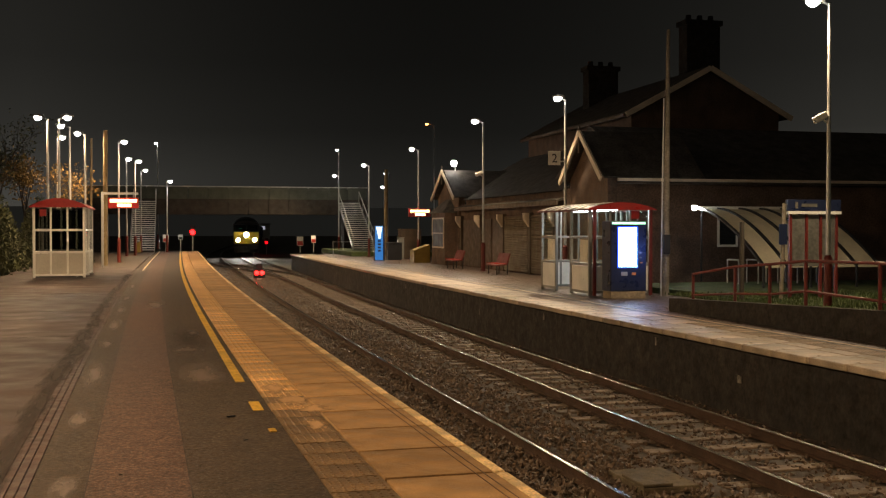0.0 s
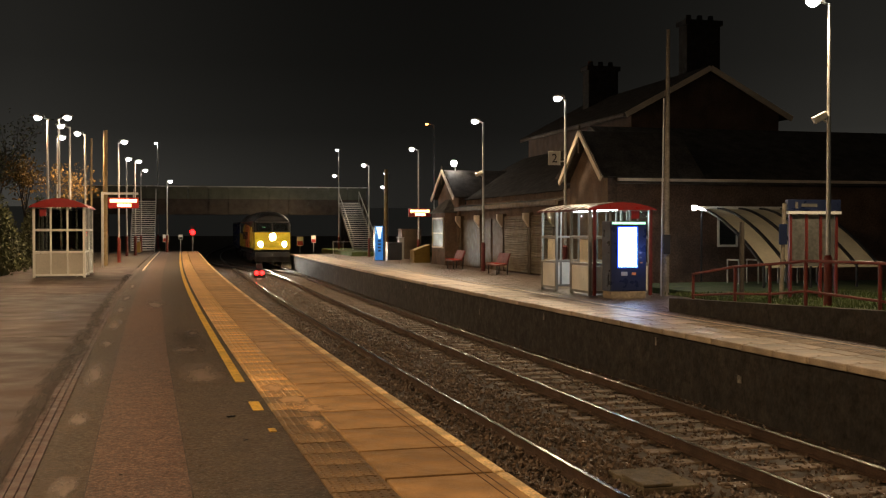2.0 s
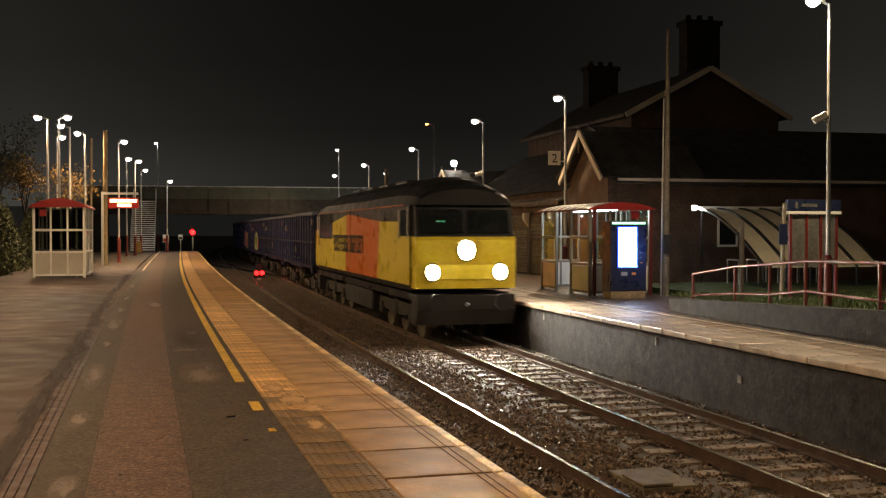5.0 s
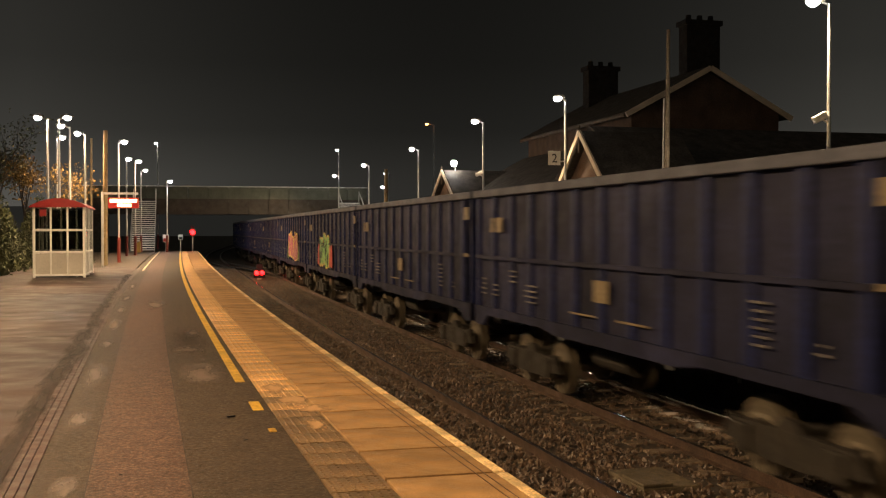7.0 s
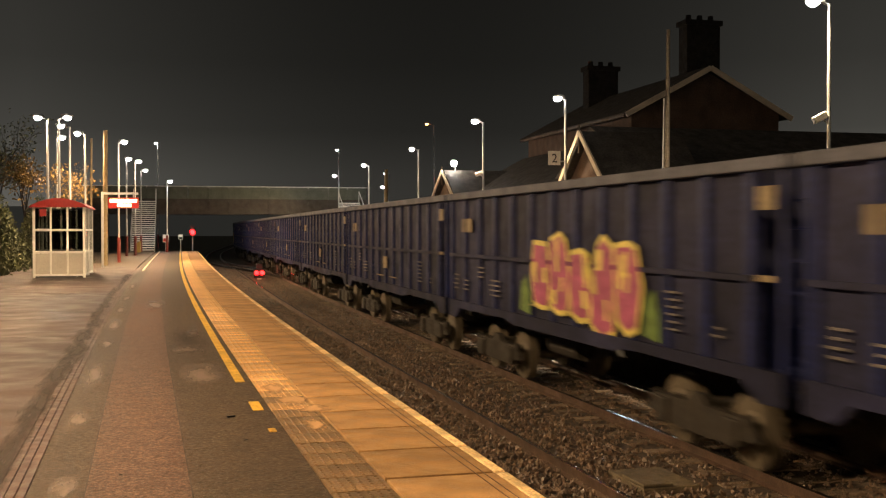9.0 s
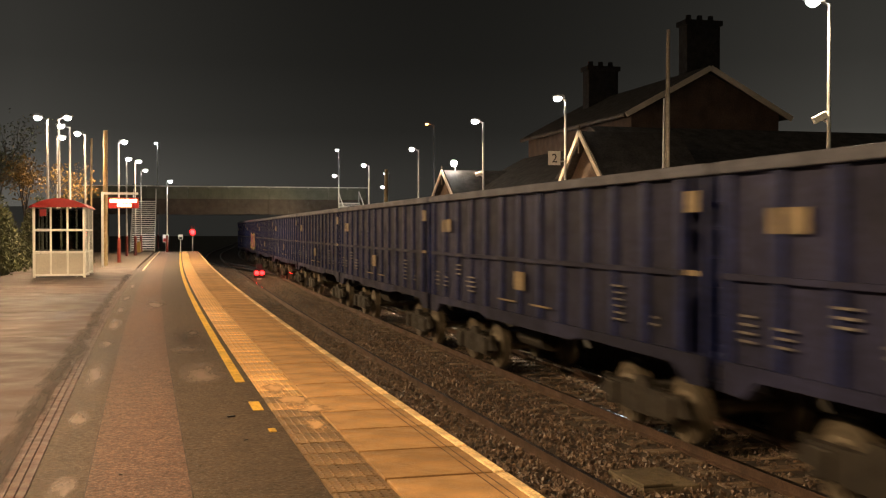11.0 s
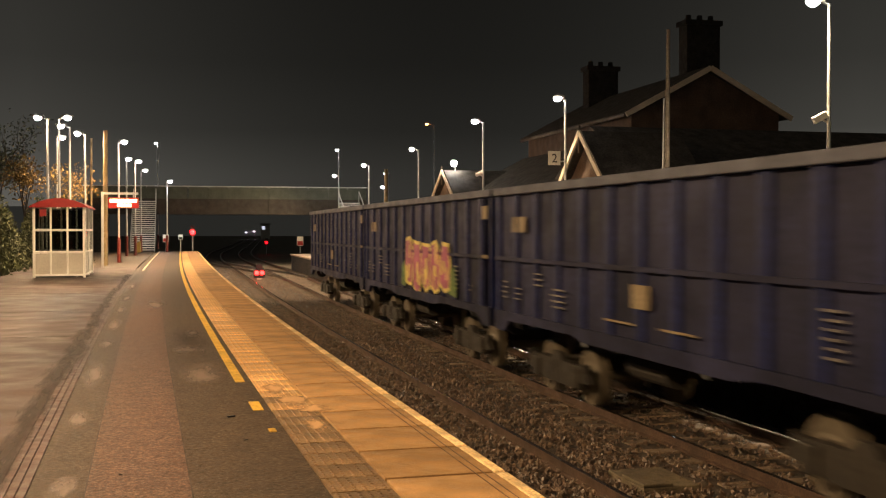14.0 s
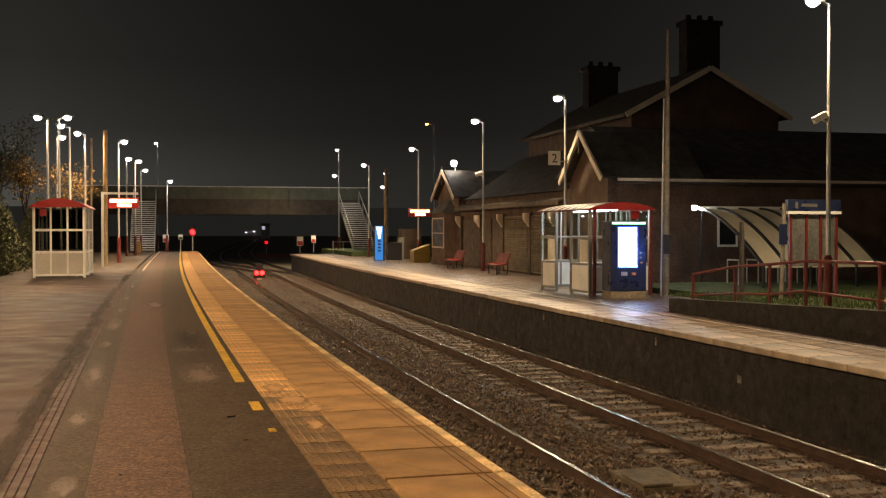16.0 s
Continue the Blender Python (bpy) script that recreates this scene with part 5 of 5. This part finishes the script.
for a, b in zip(RAILS, RAILS[1:]):
    pa, pb = on(a[0], 6.95, a[1]), on(b[0], 6.95, b[1])
    part("top_rail", rod(bmesh.new(), pa, pb, 0.028, 0.028, 10), "dark_red", hr)
    pa, pb = on(a[0], 6.95, a[2]), on(b[0], 6.95, b[2])
    part("lower_rail", rod(bmesh.new(), pa, pb, 0.024, 0.024, 10), "dark_red", hr)

# cycle shelter: quarter-barrel canopy on hoops
cs = thing("cycle_shelter", at(32.9, 12.35, -0.0), "curved cream cycle shelter canopy on dark hoops", "cycle shelter")
CW, CD, CH = 3.9, 4.2, 2.4


def arc(u):
    return -CD * u, CH * (1 - 0.74 * u ** 1.7)


for k in range(5):
    x0, x1 = CW * k / 5 + 0.05, CW * (k + 1) / 5 - 0.05
    outer = [arc(j / 12) for j in range(13)]
    bm = bmesh.new()
    prism(bm, outer + [(y + 0.0, z - 0.03) for y, z in reversed(outer)], "x", x0, x1)
    part("canopy_panel", bm, "canopy_sheet", cs)
for k in range(6):
    bm = bmesh.new()
    x = CW * k / 5
    for j in range(12):
        a, b = arc(j / 12), arc((j + 1) / 12)
        bar(bm, (x, a[0], a[1] + 0.02), (x, b[0], b[1] + 0.02), 0.09, 0.07)
    rod(bm, (x, -CD, 0.0), (x, -CD, CH * 0.26), 0.04, 0.04, 8)
    part("hoop", bm, "black", cs)
part("front_beam", B(-0.1, CW + 0.1, -0.05, 0.05, CH - 0.03, CH + 0.09), "white_paint", cs, "pale front beam")
for x in (0.2, CW - 0.1):
    part("post", rod(bmesh.new(), (x, 0, 0), (x, 0, CH), 0.035, 0.035, 10), "black", cs)
for k in range(5):
    bm = bmesh.new()
    x = 0.6 + k * 0.7
    rod(bm, (x, -1.0, 0), (x, -1.0, 0.75), 0.025, 0.025, 8), rod(bm, (x, -1.7, 0), (x, -1.7, 0.75), 0.025, 0.025, 8)
    rod(bm, (x, -1.0, 0.75), (x, -1.7, 0.75), 0.025, 0.025, 8)
    part("cycle_hoop", bm, "galv", cs, "bent steel cycle hoop")
tagged(part("floodlight", B(-0.2, -0.04, -0.18, -0.06, CH - 0.04, CH + 0.12, bevel=0.04), "lamp_glow", cs), "small glaring white floodlight")
glow_lamp("cycle_light", cs.matrix_basis @ Vector((-0.12, -0.4, CH + 0.0)), 26, COOL, 0.08)

# noticeboard
nb = thing("notice_board", at(24.4, 10.35, 0.0), "tall notice board with pale sheets and navy header", "notice board")
for x in (0.0, 0.45, 0.85, 1.3):
    part("post", B(x - 0.03, x + 0.03, -0.04, 0.04, 0, 2.25), "dark_red", nb)
part("header", B(-0.1, 1.4, -0.06, 0.06, 2.18, 2.46, bevel=0.01), "navy", nb, "navy header panel")
part("header_sill", B(-0.1, 1.4, -0.08, 0.08, 2.1, 2.17), "white_paint", nb)
part("emblem", B(0.1, 0.18, -0.066, -0.06, 2.24, 2.4), "stencil", nb)
part("word_bar", B(0.28, 0.72, -0.066, -0.06, 2.28, 2.36), "dull_sheet", nb)
for x0, x1 in ((0.05, 0.4), (0.5, 0.8), (0.9, 1.25)):
    part("sheet", B(x0, x1, -0.02, 0.02, 0.8, 2.08), "dull_sheet", nb, "grey notice sheet")
ip = thing("sign_post", at(24.0, 9.85, 0.0), "short leaning post with a blue sign panel", "sign post")
part("post", rod(bmesh.new(), (0, 0, 0), (0.08, 0, 2.35), 0.05, 0.05, 10), "pole_paint", ip)
part("panel", B(-0.1, 0.12, -0.07, -0.05, 1.35, 1.85), "navy", ip, "small navy panel")
sp = thing("timber_post", at(24.2, 8.9, 0.0), "plain weathered post in the grass verge", "post")
part("shaft", rod(bmesh.new(), (0, 0, 0), (0, 0, 1.9), 0.06, 0.06, 10), "bark", sp)

# ---- far end: footbridge, stairs, signals ----
fb = thing("footbridge", at(97.0, 0.0, 0.0), "dark steel footbridge with pale parapet panels", "footbridge")
part("deck", B(-12.0, 12.5, -1.15, 1.15, 3.9, 4.2), "bridge_beam", fb)
for y in (-1.2, 1.2):
    part("girder", B(-12.0, 12.5, y - 0.06, y + 0.06, 3.1, 4.44), "bridge_beam", fb, "dark brown riveted girder")
    for k in range(15):
        x = -11.95 + k * 1.74
        part("stiffener", B(x, x + 0.09, y - 0.12, y - 0.06, 3.12, 4.42), "bridge_beam", fb)
for y in (-1.2, 1.2):
    for k in range(14):
        x = -12.0 + k * 1.75
        part("parapet_panel", B(x + 0.04, x + 1.71, y - 0.02, y + 0.02, 4.45, 5.48), "parapet", fb)
    part("handrail", B(-12.0, 12.5, y - 0.05, y + 0.05, 5.49, 5.57), "galv", fb)
for x in (-10.8, 11.3):
    part("pier", B(x - 0.8, x + 0.8, -1.0, 1.0, -1.4, 3.1), "brick_dark", fb)


def stairs(m, w, rise, run, n, label):
    t = thing("staircase", m, label, "staircase", "footbridge stairs")
    for k in range(n):
        z, y = rise * (k + 1) / n, run * k / n
        part("tread", B(0, w, y, y + run / n + 0.03, z - 0.07, z), "white_paint", t)
        part("riser", B(0.02, w - 0.02, y + run / n, y + run / n + 0.02, z, z + rise / n - 0.06), "black", t)
    for x in (-0.05, w + 0.05):
        bm = bmesh.new()
        bar(bm, (x, 0, 0.0), (x, run, rise), 0.06, 0.3)
        part("stringer", bm, "grey_frame", t)
        bm = bmesh.new()
        bar(bm, (x, 0, 1.0), (x, run, rise + 1.0), 0.05, 0.08)
        for k in range(5):
            f = k / 4
            bar(bm, (x, run * f, rise * f), (x, run * f, rise * f + 1.0), 0.05, 0.05)
        part("handrail", bm, "galv", t)
    return t


stairs(at(87.3, -7.75, 0.0), 1.75, 4.2, 8.0, 24, "grey steel footbridge stairs rising from the platform")
stairs(at(86.5, 9.8, FAR_Z + 0.3), 1.75, 4.0, 8.5, 24, "grey steel footbridge stairs above a grass bank")
tagged(part("grass_bank", strip(76, 92, 7.9, 15, FAR_Z - 0.05, FAR_Z + 0.3), "grass"), "low green grass bank below the stairs", "grass bank", kind="structure")

for y, d, z, h, glow, lab in ((92.0, 9.4, 0, 8.6, "lamp_far", "tall lamp post at the footbridge"), (101.0, -5.9, 0, 9.6, "lamp_far", "tall lamp post at the footbridge"), (85.0, 12.3, FAR_Z, 6.4, "lamp_far", "lamp post behind the building"),
                              (92.0, 13.4, FAR_Z, 5.6, "lamp_far", "lamp post behind the building"), (88.0, 20.5, FAR_Z, 6.6, "lamp_far", "street lamp behind the building")):
    lamp_post(y, d, z, h, 0.0, 180, lab, "distant lamps", glow=glow, power=500 if "footbridge" in lab else 0, colour=(1.0, 0.85, 0.65), tilt=0.1)
lamp_post(95.0, 18.6, FAR_Z, 11.5, 0.5, 180, "orange sodium street lamp behind the station", "distant lamps", glow="lamp_orange")
fl = thing("floodlight", F @ Matrix.Translation((0.4, 15.6, 5.1)), "glaring white floodlight on the gable ridge", "floodlight")
part("bracket", rod(bmesh.new(), (0, 0, -0.3), (0, 0, 0.4), 0.03, 0.03, 8), "galv", fl)
bm = bmesh.new()
bmesh.ops.create_uvsphere(bm, u_segments=14, v_segments=8, radius=0.17, matrix=Matrix.Translation((-0.1, -0.1, 0.42)))
part("lens", bm, "lamp_glow", fl, "glaring lens")
glow_lamp("flood_light", F @ Vector((-0.9, 15.4, 5.5)), 30, (1.0, 0.85, 0.65), 0.15)

# wooden poles
for y, d, z, h, r, lab in ((54.3, -7.55, 0, 6.5, 0.13, "thick timber telegraph pole on platform"), (53.0, -8.1, 0, 6.0, 0.06, "thin grey mast on platform"), (72.0, 9.6, FAR_Z, 6.0, 0.14, "thick timber pole by the storage box")):
    p = on(y, d, z)
    t = thing("telegraph_pole", pose(*p), lab, "pole")
    part("shaft", rod(bmesh.new(), (0, 0, 0), (0.05, 0, h), r, r * 0.8, 12), "wood_pole", t)


def signal(m, h, label, r=0.11):
    t = thing("railway_signal", m, label, "railway signal")
    part("post", rod(bmesh.new(), (0, 0, -0.9), (0, 0, h), 0.06, 0.06, 10), "galv", t)
    part("head", B(-0.22, 0.22, -0.08, 0.1, h - 0.35, h + 0.55, bevel=0.04), "black", t)
    part("lens", rod(bmesh.new(), (0, -0.14, h), (0, -0.08, h), r, r, 16), "red_glow", t, "glowing red lens")
    return t


signal(at(95.0, -2.9, -0.1), 1.62, "red railway signal at the platform end", 0.22)
signal(at(140.0, 5.6, -1.0), 1.1, "distant red railway signal beyond the bridge", 0.16)
gs = thing("ground_signal", at(67.2, 0.75, -1.36), "small ground signal showing two red lights", "ground signal")
part("case", B(-0.36, 0.36, -0.05, 0.25, 0.1, 0.62, bevel=0.05), "black", gs)
part("cap", B(-0.2, 0.2, -0.02, 0.25, 0.62, 1.0, bevel=0.05), "black", gs)
for x in (-0.17, 0.17):
    part("lens", rod(bmesh.new(), (x, -0.1, 0.42), (x, -0.05, 0.42), 0.13, 0.13, 16), "red_glow", gs, "glowing red lens")
part("foot", B(-0.12, 0.12, 0, 0.2, 0.0, 0.12), "galv", gs)
glow_lamp("ground_signal_light", on(66.6, 0.7, -0.8), 2.5, (1.0, 0.05, 0.08), 0.1)
glow_lamp("signal_light", on(94.3, -2.9, 1.6), 5, (1.0, 0.05, 0.08), 0.1)


def small_sign(m, w, z0, z1, label, lower="red_paint"):
    t = thing("warning_sign", m, label, "sign", "platform end signs")
    part("post", rod(bmesh.new(), (0, 0.04, 0), (0, 0.04, z1), 0.03, 0.03, 8), "galv", t)
    part("board", B(-w / 2, w / 2, -0.01, 0.01, z0, z1), "white_paint", t)
    part("lower_board", B(-w / 2 + 0.03, w / 2 - 0.03, -0.018, -0.011, z0 + 0.03, (z0 + z1) / 2), lower, t)
    return t


small_sign(at(88.0, -5.1, 0), 0.45, 0.75, 1.35, "white and red warning sign at platform end")
small_sign(at(89.0, -3.95, 0), 0.36, 0.95, 1.35, "small white and dark sign at platform end", "black")
small_sign(at(88.0, 5.58, FAR_Z), 0.52, 0.6, 1.35, "white and red warning sign at platform end")
small_sign(at(92.0, 7.2, FAR_Z), 0.4, 0.8, 1.4, "white and red warning sign at platform end")

# fence behind the far platform end
fn = thing("fence", at(84.6, 5.0, FAR_Z), "low grey post and rail fence", "fence")
for k in range(6):
    part("post", rod(bmesh.new(), (2.8 + k * 0.8, 0, 0), (2.8 + k * 0.8, 0, 1.0), 0.03, 0.03, 8), "galv", fn)
part("rail", B(2.8, 6.8, -0.02, 0.02, 0.92, 0.97), "galv", fn)

# buildings and lights beyond the bridge
fh = thing("distant_building", at(372, 3.2, -1.4), "pale lit building far beyond the bridge", "building")
part("wall", B(0, 3.0, 0, 6, 0, 5.1), "cream_panel", fh)
part("roof", B(-0.3, 3.3, -0.3, 6.3, 5.1, 5.4), "slate", fh)
w = part("window", B(0.3, 1.5, -0.06, 0.0, 3.2, 4.6), "grey_frame", fh)
part("lit_pane", B(0.4, 1.4, -0.08, -0.06, 3.3, 4.5), "far_window", w, "dimly lit window pane")
lamp_post(372, -1.5, -1.4, 2.4, 0.0, 180, "small bluish lamp far down the line", "distant lamps", glow="lamp_far")
lamp_post(380, 1.0, -1.4, 2.6, 0.0, 180, "small bluish lamp far down the line", "distant lamps", glow="lamp_far")

# distance behind everything: haze is put in as an even glow of this ring
mist = bpy.data.materials.new("haze_glow")
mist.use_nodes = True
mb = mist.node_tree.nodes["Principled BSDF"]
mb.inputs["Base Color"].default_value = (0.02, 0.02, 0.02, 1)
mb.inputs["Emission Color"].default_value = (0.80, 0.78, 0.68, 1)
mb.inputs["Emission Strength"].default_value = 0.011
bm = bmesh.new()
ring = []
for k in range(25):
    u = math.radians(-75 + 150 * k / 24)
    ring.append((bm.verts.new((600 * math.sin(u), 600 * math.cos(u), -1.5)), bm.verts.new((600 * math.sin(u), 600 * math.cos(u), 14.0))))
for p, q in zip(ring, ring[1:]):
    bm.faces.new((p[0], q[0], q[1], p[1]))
tagged(part("backdrop", bm, mist), "dim night backdrop with haze as its own glow", "backdrop", kind="structure")

# concrete cover between the tracks
cv = thing("trough_cover", at(12.85, 0.86, RAIL_Z - 0.14), "worn concrete inspection cover in the ballast", "concrete cover")
part("slab", B(-0.36, 0.36, -0.5, 0.5, -0.04, 0.045, bevel=0.012), "concrete_cover", cv)
part("lid", B(-0.36, 0.02, -0.5, 0.1, 0.049, 0.085, bevel=0.01), "concrete_cover", cv)

# small plates on the platform face
for y, z, w, h in ((16.9, -0.78, 0.12, 0.12), (19.9, -0.45, 0.05, 0.16), (26.0, -0.45, 0.05, 0.16), (31.5, -0.75, 0.05, 0.16), (41.5, -0.5, 0.05, 0.14)):
    t = thing("wall_plate", at(y, FAR_EDGE + 0.098, z), "small pale plate fixed to the platform face", "wall plate", "platform face plates")
    part("plate", B(-0.02, 0.0, -w / 2, w / 2, -h / 2, h / 2), "stencil", t)

# litter
for y, d, s in ((9.9, -4.25, 0.022), (11.0, -4.28, 0.04), (12.9, -4.75, 0.02), (8.9, -5.2, 0.015), (15.4, -4.3, 0.02)):
    t = thing("litter", at(y, d, 0.004, 30), "scrap of litter on the asphalt", "litter", "litter scraps")
    part("scrap", B(-s, s, -s * 0.4, s * 0.4, 0, s * 0.3, bevel=0.004), "white_line" if s > 0.06 else "black", t)


# ---- trees and bushes ----
def tree(m, h, spread, leaves, leaf_mat, label, seed, lo=0.35):
    rng = random.Random(seed)
    t = thing("tree", m, label, "tree")
    bm = bmesh.new()
    tips = []

    def limb(p, v, ln, r, depth):
        q = p + v * ln
        rod(bm, p, q, r, r * 0.62, 6)
        tips.append(q)
        if depth == 0:
            return
        for _ in range(3):
            w = (v + Vector((rng.uniform(-1, 1), rng.uniform(-1, 1), rng.uniform(-0.3, 0.6))) * spread).normalized()
            limb(p + v * ln * rng.uniform(0.6, 1.0), w, ln * rng.uniform(0.6, 0.8), r * 0.55, depth - 1)
    limb(Vector((0, 0, 0)), Vector((0, 0, 1)), h * 0.34, 0.11, 4)
    part("trunk", bm, "bark", t)
    V, Fc = [], []
    for q in tips:
        if q.z < h * lo:
            continue
        for _ in range(leaves):
            c = q + Vector((rng.gauss(0, 0.3), rng.gauss(0, 0.3), rng.gauss(0, 0.25)))
            e = Euler((rng.uniform(0, 6), rng.uniform(0, 6), 0)).to_matrix()
            k = len(V)
            s = rng.uniform(0.04, 0.09)
            V += [c + e @ Vector(v) for v in ((-s, 0, 0), (0, -s * 0.6, 0), (s, 0, 0), (0, s * 0.6, 0))]
            Fc.append((k, k + 1, k + 2, k + 3))
    me = bpy.data.meshes.new("crown")
    me.from_pydata(V, [], Fc)
    me.materials.append(M[leaf_mat])
    c = new("crown", me)
    c.parent = t
    return t


def stand(x, y, z=0.0):
    return pose(x, y, z)


tree(stand(-20.3, 53.0), 6.6, 0.6, 16, "leaf", "autumn tree with sparse golden leaves under lamps", 2)
tree(stand(-22.5, 55.0), 8.5, 0.7, 5, "leaf_dark", "bare dark tree behind the shelter", 5)
tree(stand(-21.0, 48.5), 8.0, 0.7, 5, "leaf_dark", "bare dark tree behind the shelter", 6)
tree(stand(-25.5, 61.0), 8.0, 0.7, 6, "leaf_dark", "bare dark tree behind the shelter", 8)
tree(stand(21.5, 47.0, FAR_Z), 9.5, 0.7, 3, "leaf_dark", "bare dark tree beside the house", 9)


def bush(m, w, h, label, seed):
    rng = random.Random(seed)
    V, Fc = [], []
    for _ in range(5000):
        a, u = rng.uniform(0, 6.28), rng.random()
        rr = w * math.sqrt(rng.random()) * (1 - 0.6 * u)
        c = Vector((rr * math.cos(a), rr * math.sin(a) * 1.4, u * h * (0.8 + 0.3 * math.sin(3 * a + seed))))
        e = Euler((rng.uniform(0, 6), rng.uniform(0, 6), 0)).to_matrix()
        k, s = len(V), rng.uniform(0.05, 0.1)
        V += [c + e @ Vector(v) for v in ((-s, 0, 0), (0, -s * 0.6, 0), (s, 0, 0), (0, s * 0.6, 0))]
        Fc.append((k, k + 1, k + 2, k + 3))
    me = bpy.data.meshes.new("bush")
    me.from_pydata(V, [], Fc)
    me.materials.append(M["leaf_dark"])
    o = new("bush", me)
    o.matrix_basis = m
    return tagged(o, label, "bush", "bushes along the fence")


for i, (x, y, w, h) in enumerate(((-18.6, 44.5, 1.6, 2.4), (-20.0, 47.5, 2.0, 3.0), (-18.8, 51.0, 1.5, 2.6), (-20.0, 56.0, 2.0, 3.2), (-17.5, 40.5, 1.3, 1.6))):
    bush(stand(x, y), w, h, "dense dark shrub at the back of the platform", i)


motions()
